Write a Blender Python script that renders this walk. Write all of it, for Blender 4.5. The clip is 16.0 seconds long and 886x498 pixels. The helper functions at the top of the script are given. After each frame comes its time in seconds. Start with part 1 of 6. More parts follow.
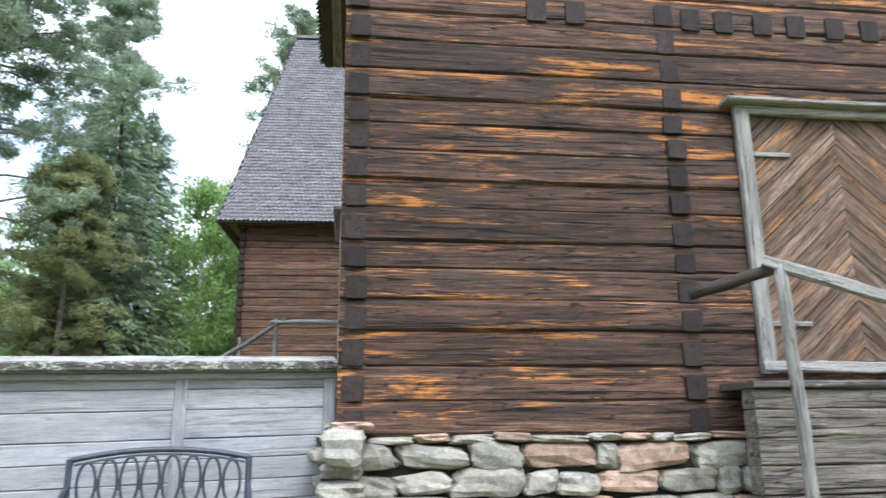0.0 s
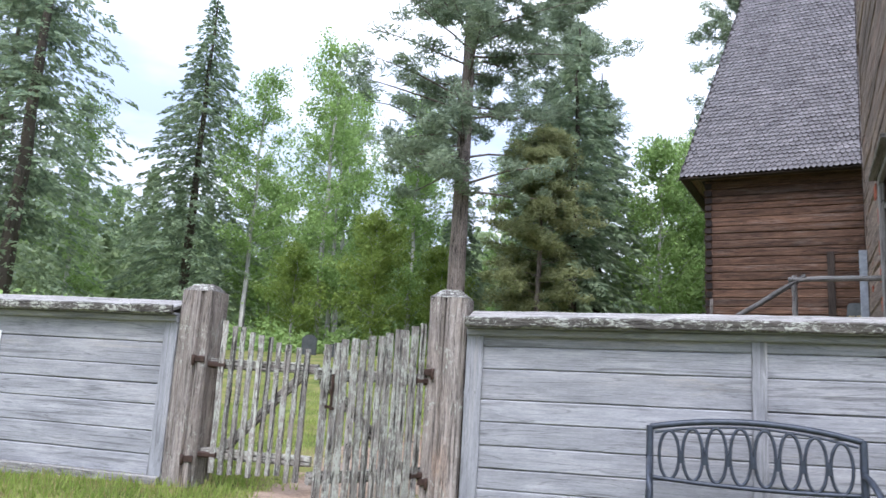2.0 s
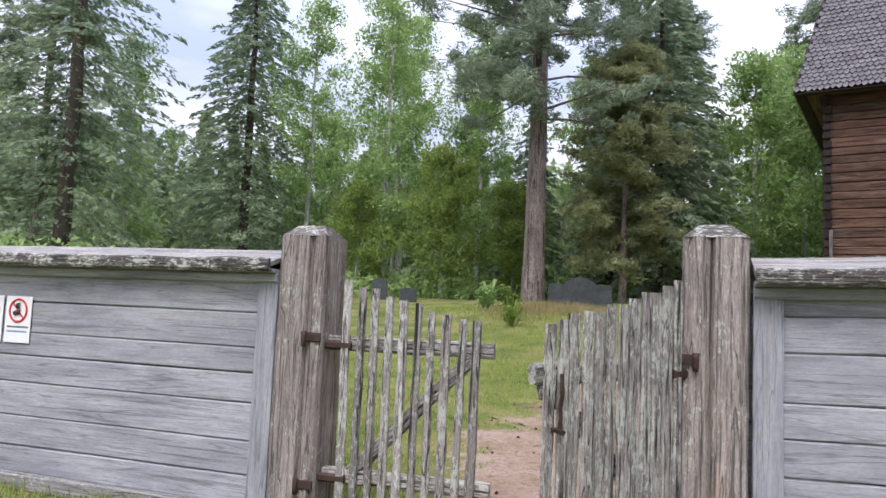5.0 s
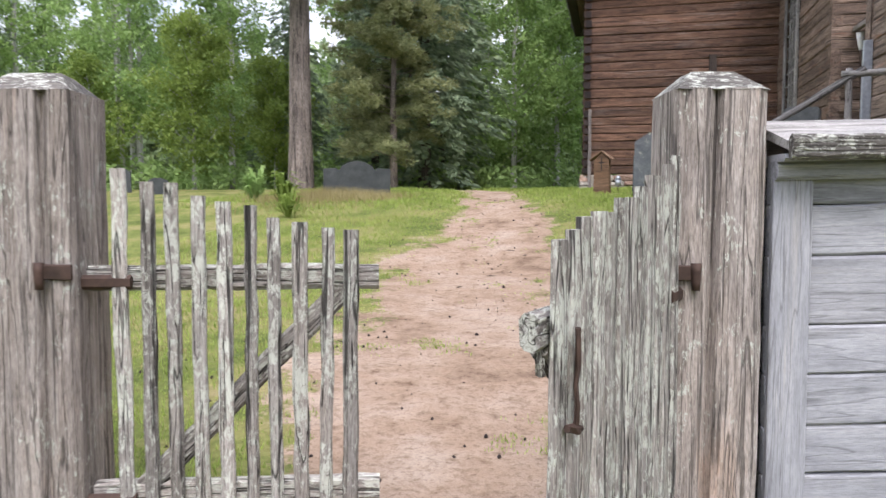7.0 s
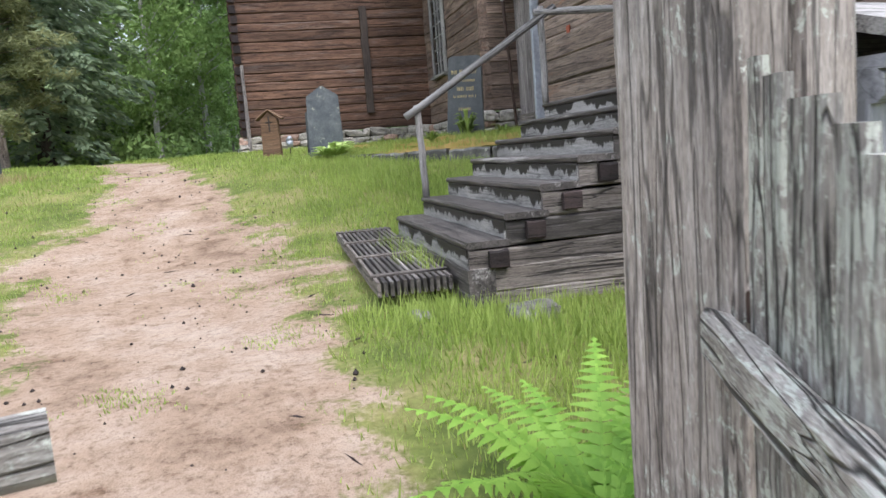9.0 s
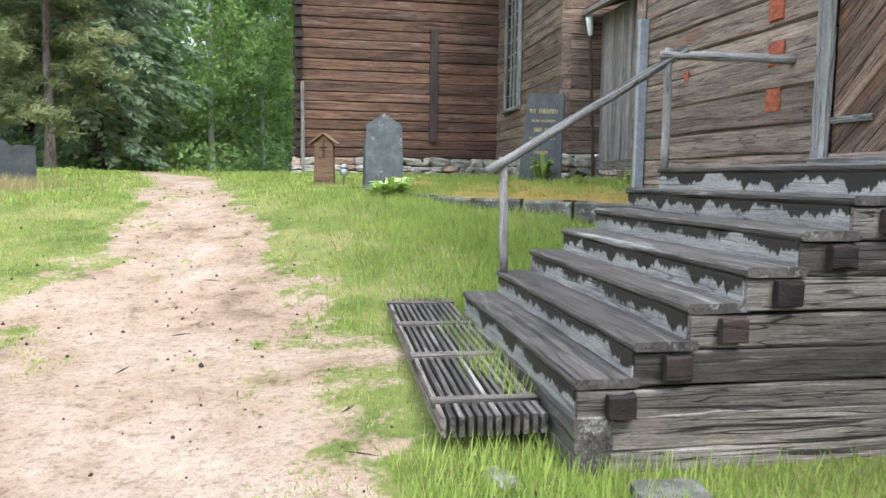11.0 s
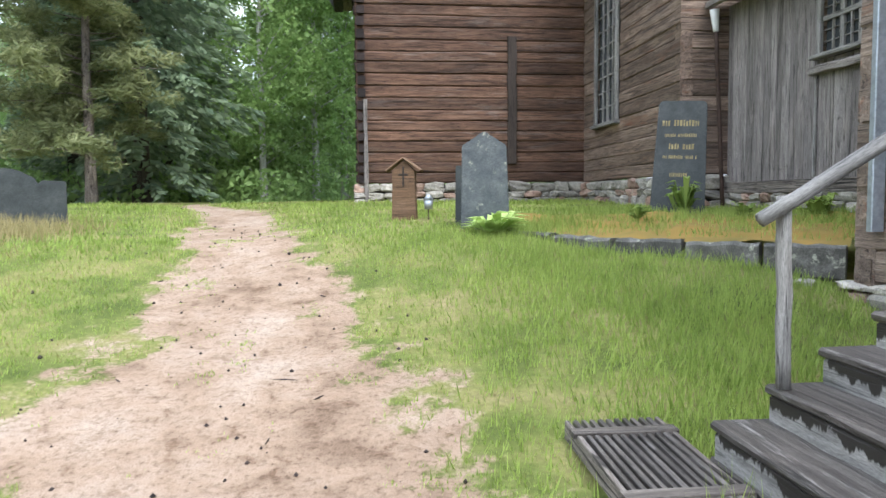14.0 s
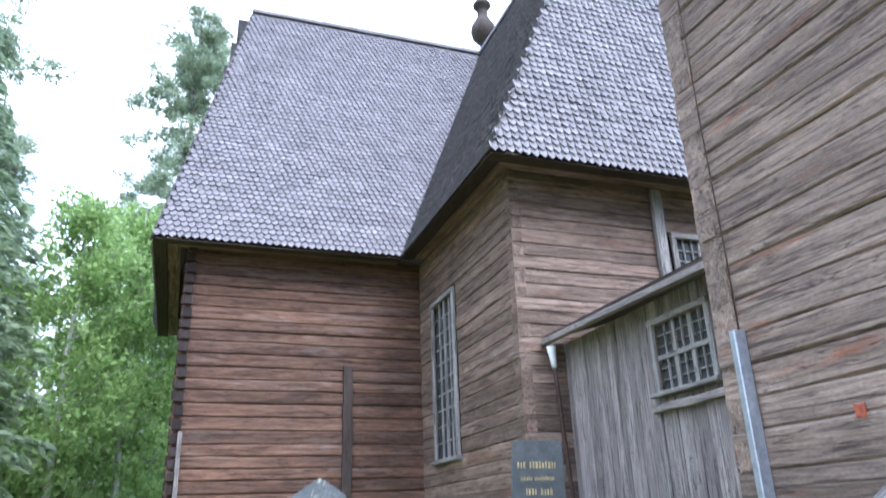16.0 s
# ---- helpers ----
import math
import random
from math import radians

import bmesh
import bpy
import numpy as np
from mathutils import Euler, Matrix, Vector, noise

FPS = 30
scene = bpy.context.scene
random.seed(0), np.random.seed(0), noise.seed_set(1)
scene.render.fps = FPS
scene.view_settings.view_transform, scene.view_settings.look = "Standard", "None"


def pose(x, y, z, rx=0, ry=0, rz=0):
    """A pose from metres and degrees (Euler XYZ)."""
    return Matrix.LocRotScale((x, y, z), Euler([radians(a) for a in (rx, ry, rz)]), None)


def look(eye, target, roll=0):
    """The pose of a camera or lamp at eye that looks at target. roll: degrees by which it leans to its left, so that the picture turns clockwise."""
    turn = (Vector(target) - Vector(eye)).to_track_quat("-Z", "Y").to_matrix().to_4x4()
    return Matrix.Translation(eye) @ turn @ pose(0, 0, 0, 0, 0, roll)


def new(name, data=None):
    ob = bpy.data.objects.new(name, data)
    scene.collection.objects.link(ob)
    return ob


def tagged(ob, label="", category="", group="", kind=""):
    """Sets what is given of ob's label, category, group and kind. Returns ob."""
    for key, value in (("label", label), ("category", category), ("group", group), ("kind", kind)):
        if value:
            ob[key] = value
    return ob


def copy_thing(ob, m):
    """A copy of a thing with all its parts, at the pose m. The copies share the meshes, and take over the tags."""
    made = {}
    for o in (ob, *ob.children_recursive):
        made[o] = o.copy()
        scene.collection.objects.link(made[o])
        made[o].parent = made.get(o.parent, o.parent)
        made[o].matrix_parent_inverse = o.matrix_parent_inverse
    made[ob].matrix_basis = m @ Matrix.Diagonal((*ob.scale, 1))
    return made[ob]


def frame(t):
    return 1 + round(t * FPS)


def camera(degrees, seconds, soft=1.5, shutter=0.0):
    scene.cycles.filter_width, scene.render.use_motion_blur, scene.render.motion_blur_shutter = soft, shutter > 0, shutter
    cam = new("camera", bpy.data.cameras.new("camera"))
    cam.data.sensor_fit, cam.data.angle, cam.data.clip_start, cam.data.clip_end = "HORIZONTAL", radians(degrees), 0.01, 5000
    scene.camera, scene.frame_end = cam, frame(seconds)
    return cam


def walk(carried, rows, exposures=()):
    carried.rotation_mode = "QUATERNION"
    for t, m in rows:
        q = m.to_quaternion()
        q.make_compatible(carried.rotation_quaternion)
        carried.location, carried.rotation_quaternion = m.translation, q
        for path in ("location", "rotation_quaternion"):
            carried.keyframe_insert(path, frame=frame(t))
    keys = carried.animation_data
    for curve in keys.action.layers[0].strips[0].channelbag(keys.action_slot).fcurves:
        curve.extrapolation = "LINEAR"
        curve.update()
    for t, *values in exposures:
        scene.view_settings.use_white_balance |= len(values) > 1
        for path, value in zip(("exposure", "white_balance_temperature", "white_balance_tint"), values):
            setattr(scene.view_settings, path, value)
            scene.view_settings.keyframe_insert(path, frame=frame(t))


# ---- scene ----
cam = camera(62.7, 16.0, soft=1.5, shutter=0.2)
PATH = [
    (0, (0.31, 0.889, 1.234), (0.479, 2.825, 1.71), -0.6),
    (0.5, (0.053, 1.012, 1.247), (-0.117, 2.953, 1.698), -1.4),
    (1, (-0.182, 1.181, 1.229), (-0.733, 3.056, 1.656), 0.2),
    (1.5, (-0.428, 1.398, 1.261), (-1.244, 3.181, 1.657), 2.5),
    (2, (-0.795, 1.579, 1.261), (-1.756, 3.298, 1.609), 3.5),
    (2.5, (-1.123, 1.841, 1.263), (-2.136, 3.544, 1.53), 2.1),
    (3, (-1.45, 2.095, 1.361), (-2.527, 3.762, 1.607), 3.1),
    (3.2, (-1.604, 2.175, 1.348), (-2.725, 3.815, 1.572), 3.0),
    (5.3, (-2.91, 3.106, 1.476), (-3.966, 4.798, 1.622), 2.3),
    (5.5, (-3.025, 3.215, 1.461), (-4.002, 4.959, 1.541), 2.4),
    (6, (-3.298, 3.51, 1.514), (-4.188, 5.3, 1.46), 2.9),
    (6.5, (-3.613, 3.755, 1.524), (-4.323, 5.624, 1.452), 0.8),
    (7, (-3.852, 4.09, 1.521), (-4.317, 6.031, 1.394), 0.1),
    (7.5, (-4.07, 4.405, 1.556), (-4.317, 6.375, 1.318), -0.4),
    (8, (-4.332, 4.769, 1.547), (-4.264, 6.747, 1.263), -2.6),
    (8.5, (-4.4, 5.185, 1.563), (-4.038, 7.128, 1.261), -4.9),
    (8.7, (-4.392, 5.341, 1.556), (-3.949, 7.27, 1.269), -4.9),
    (10.8, (-4.305, 7.012, 1.875), (-3.973, 8.974, 1.679), 0.2),
    (11, (-4.297, 7.168, 1.889), (-3.962, 9.13, 1.695), 0.8),
    (11.5, (-4.296, 7.579, 1.915), (-4.002, 9.547, 1.715), 0.7),
    (12, (-4.454, 7.893, 1.927), (-4.397, 9.883, 1.735), 0.5),
    (12.5, (-4.602, 8.41, 1.962), (-4.603, 10.4, 1.768), -1.0),
    (13, (-4.692, 8.86, 1.985), (-4.663, 10.853, 1.815), -1.6),
    (13.5, (-4.783, 9.255, 2.01), (-4.689, 11.246, 1.843), -0.2),
    (14, (-4.827, 9.755, 2.076), (-4.611, 11.738, 1.934), -0.5),
    (14.5, (-4.767, 10.179, 2.124), (-4.43, 12.148, 2.044), 0.3),
    (15, (-4.774, 10.569, 2.196), (-4.266, 12.503, 2.251), 0.0),
    (15.5, (-4.723, 10.797, 2.31), (-4.077, 12.66, 2.639), -2.2),
    (16, (-4.748, 10.821, 2.373), (-4.109, 12.577, 3.087), -2.1),
]
walk(cam, [(t, look(e, g, r)) for t, e, g, r in PATH], exposures=[(0.0, 1.6, 5950, 7), (1.0, 1.5, 5950, 9), (2.0, 1.25, 5950, 15), (3.2, 0.98, 6080, 17), (5.5, 0.95, 6300, 19), (7.0, 1.36, 6400, 17), (8.5, 1.4, 6200, 14), (11.0, 1.85, 6050, 7), (12.5, 1.68, 6050, 7), (14.5, 1.78, 6000, 8), (15.3, 1.95, 5850, 10), (16.0, 2.15, 5400, 14)])

# ---- light: bright overcast sky ----
world = bpy.data.worlds.new("sky")
scene.world = world
world.use_nodes = True
wn, wl = world.node_tree.nodes, world.node_tree.links
wn.clear()
SUN_EL, SUN_ROT = radians(52), radians(200)
sky = wn.new("ShaderNodeTexSky")
sky.sky_type, sky.sun_disc, sky.sun_elevation, sky.sun_rotation = "NISHITA", False, SUN_EL, SUN_ROT
sky.air_density, sky.dust_density = 1.0, 3.0
wco = wn.new("ShaderNodeTexCoord")
wmap = wn.new("ShaderNodeMapping")
wmap.inputs["Scale"].default_value = (1.0, 1.0, 2.6)
cl = wn.new("ShaderNodeTexNoise")
cl.inputs["Scale"].default_value, cl.inputs["Detail"].default_value = 2.2, 6.0
clr = wn.new("ShaderNodeValToRGB")
clr.color_ramp.elements[0].position, clr.color_ramp.elements[0].color = 0.36, (4.4, 5.2, 6.9, 1)
clr.color_ramp.elements[1].position, clr.color_ramp.elements[1].color = 0.60, (9.6, 9.9, 10.4, 1)
wmix = wn.new("ShaderNodeMix")
wmix.data_type = "RGBA"
wmix.inputs[0].default_value = 0.88
bg = wn.new("ShaderNodeBackground")
bg.inputs["Strength"].default_value = 0.105
wout = wn.new("ShaderNodeOutputWorld")
wl.new(wco.outputs["Generated"], wmap.inputs["Vector"])
wl.new(wmap.outputs[0], cl.inputs["Vector"])
wl.new(cl.outputs["Fac"], clr.inputs[0])
wl.new(sky.outputs[0], wmix.inputs[6])
# an overcast vault is about three times as bright overhead as at the horizon
wsep = wn.new("ShaderNodeSeparateXYZ")
wl.new(wco.outputs["Generated"], wsep.inputs[0])
vault = wn.new("ShaderNodeMapRange")
for k_, v_ in (("From Min", 0.0), ("From Max", 1.0), ("To Min", 0.40), ("To Max", 1.62)):
    vault.inputs[k_].default_value = v_
wl.new(wsep.outputs["Z"], vault.inputs["Value"])
wmul = wn.new("ShaderNodeVectorMath")
wmul.operation = "SCALE"
wl.new(clr.outputs[0], wmul.inputs[0])
wl.new(vault.outputs[0], wmul.inputs["Scale"])
wl.new(wmul.outputs[0], wmix.inputs[7])
wl.new(wmix.outputs[2], bg.inputs["Color"])
wl.new(bg.outputs[0], wout.inputs["Surface"])

sun = new("sun", bpy.data.lights.new("sun", "SUN"))
sun.data.energy, sun.data.angle, sun.data.color = 1.4, radians(25), (1.0, 0.96, 0.9)
sun.matrix_world = look((0, 0, 30), (-8, 20, 0))


# ---- materials ----
def nodes_of(name):
    m = bpy.data.materials.new(name)
    m.use_nodes = True
    n, l = m.node_tree.nodes, m.node_tree.links
    return m, n, l, n["Principled BSDF"]


def ramp(n, stops):
    r = n.new("ShaderNodeValToRGB")
    e = r.color_ramp.elements
    while len(e) < len(stops):
        e.new(0.5)
    for k, (p, c) in zip(e, stops):
        k.position, k.color = p, (*c, 1)
    return r


def coords(n, l, scale, random_shift=True):
    """Object coordinates, scaled, shifted at random from piece to piece."""
    tc, mp = n.new("ShaderNodeTexCoord"), n.new("ShaderNodeMapping")
    mp.inputs["Scale"].default_value = scale
    l.new(tc.outputs["Object"], mp.inputs["Vector"])
    if random_shift:
        oi, ml = n.new("ShaderNodeObjectInfo"), n.new("ShaderNodeMath")
        ml.operation = "MULTIPLY"
        ml.inputs[1].default_value = 137.0
        l.new(oi.outputs["Random"], ml.inputs[0])
        l.new(ml.outputs[0], mp.inputs["Location"])
    return mp


def noise_tex(n, l, vec, scale, detail=5.0, rough=0.6, dist=0.0):
    t = n.new("ShaderNodeTexNoise")
    t.inputs["Scale"].default_value, t.inputs["Detail"].default_value = scale, detail
    t.inputs["Roughness"].default_value, t.inputs["Distortion"].default_value = rough, dist
    l.new(vec.outputs[0], t.inputs["Vector"])
    return t


def mix_col(n, l, fac, a, b, kind="MIX"):
    m = n.new("ShaderNodeMix")
    m.data_type, m.blend_type = "RGBA", kind
    for sock, v in ((m.inputs[0], fac), (m.inputs[6], a), (m.inputs[7], b)):
        if isinstance(v, (int, float)):
            sock.default_value = v
        elif isinstance(v, tuple):
            sock.default_value = (*v, 1)
        else:
            l.new(v, sock)
    return m.outputs[2]


def math_node(n, l, op, a, b, c=None):
    m = n.new("ShaderNodeMath")
    m.operation = op
    for k, v in enumerate((a, b, c)):
        if v is None:
            continue
        if isinstance(v, (int, float)):
            m.inputs[k].default_value = v
        else:
            l.new(v, m.inputs[k])
    return m.outputs[0]


def stretched(n, l, v, k):
    """Coordinates drawn out along the grain: k below 1 lengthens."""
    g = n.new("ShaderNodeMapping")
    g.inputs["Scale"].default_value = (k, 1.0, 1.0)
    l.new(v.outputs[0], g.inputs["Vector"])
    return g


def wood(name, stops, patch=None, lichen=0.0, grain=38.0, rough=0.8, bump=0.5, vary=0.35, cracks=0.5, across=1.0, island=False, stretch=0.035, knots=0.0, flecks=1.0):
    """Weathered wood: grain along local x. patch: (colour, from, to) of larger differently coloured stretches."""
    m, n, l, b = nodes_of(name)
    v = coords(n, l, (1.0, 1.0, 1.0))
    fine = noise_tex(n, l, stretched(n, l, v, stretch * 1.5), grain * 1.9, 6, 0.68, 0.5)
    broad = noise_tex(n, l, stretched(n, l, v, stretch * 1.6), grain * 0.26, 5, 0.6, 0.9)
    tone = math_node(n, l, "MULTIPLY_ADD", fine.outputs["Fac"], 0.58, math_node(n, l, "MULTIPLY", broad.outputs["Fac"], 0.42))
    r = ramp(n, stops)
    l.new(tone, r.inputs[0])
    col = r.outputs[0]
    if patch:
        pc, lo, hi = patch
        pn = noise_tex(n, l, stretched(n, l, v, 0.12), 5.0, 6, 0.68, 0.8)
        fibre = math_node(n, l, "MULTIPLY_ADD", math_node(n, l, "SUBTRACT", fine.outputs["Fac"], 0.5), 0.45, pn.outputs["Fac"])
        pr = ramp(n, [(lo, (0, 0, 0)), (hi, (1, 1, 1))])
        l.new(fibre, pr.inputs[0])
        pcol = mix_col(n, l, tone, tuple(0.30 * c for c in pc), tuple(min(1, 1.75 * c) for c in pc))
        col = mix_col(n, l, pr.outputs[0], col, pcol)
    # uneven weathering and fine flecks
    blotch, fleck = noise_tex(n, l, stretched(n, l, v, 0.3), 4.2, 6, 0.66, 0.4), noise_tex(n, l, stretched(n, l, v, 0.16), 190.0, 3, 0.7)
    br = ramp(n, [(0.32, (0.72, 0.72, 0.73)), (0.5, (0.97, 0.97, 0.97)), (0.66, (1.22, 1.20, 1.18))])
    l.new(blotch.outputs["Fac"], br.inputs[0])
    col = mix_col(n, l, 1.0, col, br.outputs[0], "MULTIPLY")
    fr = ramp(n, [(0.36, (1 - 0.34 * flecks,) * 3), (0.52, (1.0, 1.0, 1.0)), (0.68, (1 + 0.16 * flecks,) * 3)])
    l.new(fleck.outputs["Fac"], fr.inputs[0])
    col = mix_col(n, l, 1.0, col, fr.outputs[0], "MULTIPLY")
    if lichen:
        ln = noise_tex(n, l, stretched(n, l, v, 0.42), 60.0, 7, 0.78, 0.5)
        lp = noise_tex(n, l, v, 5.0, 3, 0.6)
        lsum = math_node(n, l, "MULTIPLY_ADD", lp.outputs["Fac"], 0.35, math_node(n, l, "MULTIPLY", ln.outputs["Fac"], 0.75))
        lr = ramp(n, [(0.665 - 0.12 * lichen, (0, 0, 0)), (0.70 - 0.11 * lichen, (1, 1, 1))])
        l.new(lsum, lr.inputs[0])
        lc = mix_col(n, l, fleck.outputs["Fac"], (0.24, 0.25, 0.21), (0.62, 0.63, 0.57))
        col = mix_col(n, l, lr.outputs[0], col, lc)
    # piece-to-piece tone
    src = n.new("ShaderNodeNewGeometry") if island else n.new("ShaderNodeObjectInfo")
    hv = n.new("ShaderNodeMapRange")
    hv.inputs["To Min"].default_value, hv.inputs["To Max"].default_value = 1.0 - vary, 1.0 + vary
    l.new(src.outputs["Random Per Island" if island else "Random"], hv.inputs["Value"])
    hs = n.new("ShaderNodeHueSaturation")
    l.new(hv.outputs[0], hs.inputs["Value"])
    l.new(col, hs.inputs["Color"])
    # drying cracks along the grain: broad dark checks and hair-thin splits
    cr = ramp(n, [(0.34, (1 - cracks,) * 3), (0.41, (1, 1, 1))])
    cn = noise_tex(n, l, stretched(n, l, v, 0.035), grain * 0.7, 3, 0.55, 0.5)
    l.new(cn.outputs["Fac"], cr.inputs[0])
    hair = ramp(n, [(0.482, (1, 1, 1)), (0.497, (1 - cracks,) * 3), (0.503, (1 - cracks,) * 3), (0.518, (1, 1, 1))])
    hn = noise_tex(n, l, stretched(n, l, v, 0.045), grain * 0.42, 2, 0.5, 0.9)
    l.new(hn.outputs["Fac"], hair.inputs[0])
    split = mix_col(n, l, 1.0, cr.outputs[0], hair.outputs[0], "MULTIPLY")
    col = mix_col(n, l, 1.0, hs.outputs[0], split, "MULTIPLY")
    if knots:
        vo = n.new("ShaderNodeTexVoronoi")
        vo.inputs["Scale"].default_value = knots
        l.new(stretched(n, l, v, 0.55).outputs[0], vo.inputs["Vector"])
        kr = ramp(n, [(0.05, (0.16, 0.14, 0.12)), (0.085, (0.75, 0.74, 0.73)), (0.14, (1, 1, 1))])
        l.new(vo.outputs["Distance"], kr.inputs[0])
        col = mix_col(n, l, 1.0, col, kr.outputs[0], "MULTIPLY")
    l.new(col, b.inputs["Base Color"])
    b.inputs["Roughness"].default_value = rough
    b.inputs["Specular IOR Level"].default_value = 0.3
    bp = n.new("ShaderNodeBump")
    bp.inputs["Strength"].default_value, bp.inputs["Distance"].default_value = bump, 0.012
    hgt = mix_col(n, l, 0.5, mix_col(n, l, 0.3, fine.outputs["Fac"], fleck.outputs["Fac"]), split)
    l.new(hgt, bp.inputs["Height"])
    l.new(bp.outputs[0], b.inputs["Normal"])
    return m


def rock(name, stops, lichen=0.3, scale=9.0, rough=0.85, vary=0.3, bump=0.6, speck=0.5):
    m, n, l, b = nodes_of(name)
    v = coords(n, l, (1, 1, 1))
    a = noise_tex(n, l, v, scale, 8, 0.7)
    r = ramp(n, stops)
    l.new(a.outputs["Fac"], r.inputs[0])
    s = noise_tex(n, l, v, scale * 16, 3, 0.7)
    sr = ramp(n, [(0.38, (1 - speck,) * 3), (0.62, (1 + 0.0,) * 3)])
    l.new(s.outputs["Fac"], sr.inputs[0])
    col = mix_col(n, l, 1.0, r.outputs[0], sr.outputs[0], "MULTIPLY")
    if lichen:
        ln = noise_tex(n, l, v, scale * 1.4, 6, 0.75)
        lr = ramp(n, [(0.62 - 0.15 * lichen, (0, 0, 0)), (0.70 - 0.12 * lichen, (1, 1, 1))])
        l.new(ln.outputs["Fac"], lr.inputs[0])
        col = mix_col(n, l, lr.outputs[0], col, (0.36, 0.36, 0.29))
    oi, hs, hv = n.new("ShaderNodeObjectInfo"), n.new("ShaderNodeHueSaturation"), n.new("ShaderNodeMapRange")
    hv.inputs["To Min"].default_value, hv.inputs["To Max"].default_value = 1 - vary, 1 + vary
    l.new(oi.outputs["Random"], hv.inputs["Value"])
    l.new(hv.outputs[0], hs.inputs["Value"])
    l.new(col, hs.inputs["Color"])
    l.new(hs.outputs[0], b.inputs["Base Color"])
    b.inputs["Roughness"].default_value = rough
    bp = n.new("ShaderNodeBump")
    bp.inputs["Strength"].default_value, bp.inputs["Distance"].default_value = bump, 0.02
    l.new(a.outputs["Fac"], bp.inputs["Height"])
    l.new(bp.outputs[0], b.inputs["Normal"])
    return m


def plain(name, colour, rough=0.5, metal=0.0, spots=0.25, scale=14.0):
    m, n, l, b = nodes_of(name)
    v = coords(n, l, (1, 1, 1))
    a = noise_tex(n, l, v, scale, 6, 0.65)
    r = ramp(n, [(0.3, tuple(c * (1 - spots) for c in colour)), (0.7, tuple(min(1, c * (1 + spots)) for c in colour))])
    l.new(a.outputs["Fac"], r.inputs[0])
    l.new(r.outputs[0], b.inputs["Base Color"])
    b.inputs["Roughness"].default_value, b.inputs["Metallic"].default_value = rough, metal
    return m


def leafy(name, dark, light, trans=0.25, rough=0.6, scale=0.35):
    """Foliage: tone differs from clump to clump and from leaf to leaf."""
    m, n, l, b = nodes_of(name)
    v = coords(n, l, (1, 1, 1))
    a = noise_tex(n, l, v, scale, 4, 0.6)
    gi = n.new("ShaderNodeNewGeometry")
    ad = n.new("ShaderNodeMath")
    ad.operation = "MULTIPLY_ADD"
    ad.inputs[1].default_value = 0.5
    l.new(gi.outputs["Random Per Island"], ad.inputs[0])
    sub = n.new("ShaderNodeMath")
    sub.operation = "MULTIPLY_ADD"
    sub.inputs[1].default_value, sub.inputs[2].default_value = 1.2, -0.35
    l.new(a.outputs["Fac"], sub.inputs[0])
    l.new(sub.outputs[0], ad.inputs[2])
    r = ramp(n, [(0.1, dark), (0.85, light)])
    l.new(ad.outputs[0], r.inputs[0])
    l.new(r.outputs[0], b.inputs["Base Color"])
    b.inputs["Roughness"].default_value = rough
    b.inputs["Specular IOR Level"].default_value = 0.25
    tr, mx, out = n.new("ShaderNodeBsdfTranslucent"), n.new("ShaderNodeMixShader"), n["Material Output"]
    l.new(r.outputs[0], tr.inputs["Color"])
    mx.inputs[0].default_value = trans
    l.new(b.outputs[0], mx.inputs[1])
    l.new(tr.outputs[0], mx.inputs[2])
    l.new(mx.outputs[0], out.inputs["Surface"])
    return m


M_TOWER = wood("tower_log_wood", [(0.36, (0.019, 0.015, 0.015)), (0.47, (0.052, 0.032, 0.025)), (0.57, (0.116, 0.060, 0.040)), (0.70, (0.258, 0.189, 0.146))],
               patch=((0.46, 0.18, 0.045), 0.57, 0.66), vary=0.40, cracks=0.92, bump=1.0, grain=40, stretch=0.022)
M_TOWER_W = wood("tower_side_wood", [(0.34, (0.075, 0.058, 0.049)), (0.48, (0.20, 0.150, 0.120)), (0.60, (0.31, 0.245, 0.20)), (0.74, (0.42, 0.36, 0.315))],
                 patch=((0.20, 0.08, 0.04), 0.58, 0.74), vary=0.28, cracks=0.62, bump=0.9, grain=32)
M_CHURCH = wood("church_log_wood", [(0.36, (0.030, 0.018, 0.014)), (0.48, (0.105, 0.056, 0.037)), (0.60, (0.175, 0.102, 0.068)), (0.72, (0.30, 0.21, 0.165))],
                patch=((0.15, 0.112, 0.095), 0.54, 0.70), vary=0.34, cracks=0.65, bump=0.9, grain=30)
M_CHURCH_G = wood("church_grey_log_wood", [(0.34, (0.065, 0.050, 0.042)), (0.48, (0.17, 0.120, 0.092)), (0.60, (0.27, 0.205, 0.165)), (0.74, (0.38, 0.32, 0.28))],
                  patch=((0.15, 0.07, 0.04), 0.56, 0.75), vary=0.28, cracks=0.62, bump=0.9, grain=30)
M_LOGEND = wood("log_end_wood", [(0.3, (0.010, 0.009, 0.009)), (0.6, (0.040, 0.027, 0.025)), (0.8, (0.07, 0.048, 0.042))], vary=0.4, bump=0.6)
M_FENCE = wood("fence_board_wood", [(0.30, (0.207, 0.209, 0.227)), (0.46, (0.299, 0.304, 0.328)), (0.58, (0.354, 0.359, 0.386)), (0.74, (0.414, 0.419, 0.446))],
               patch=((0.33, 0.31, 0.29), 0.60, 0.80), vary=0.10, cracks=0.32, bump=0.4, grain=36, knots=2.2, flecks=0.45)
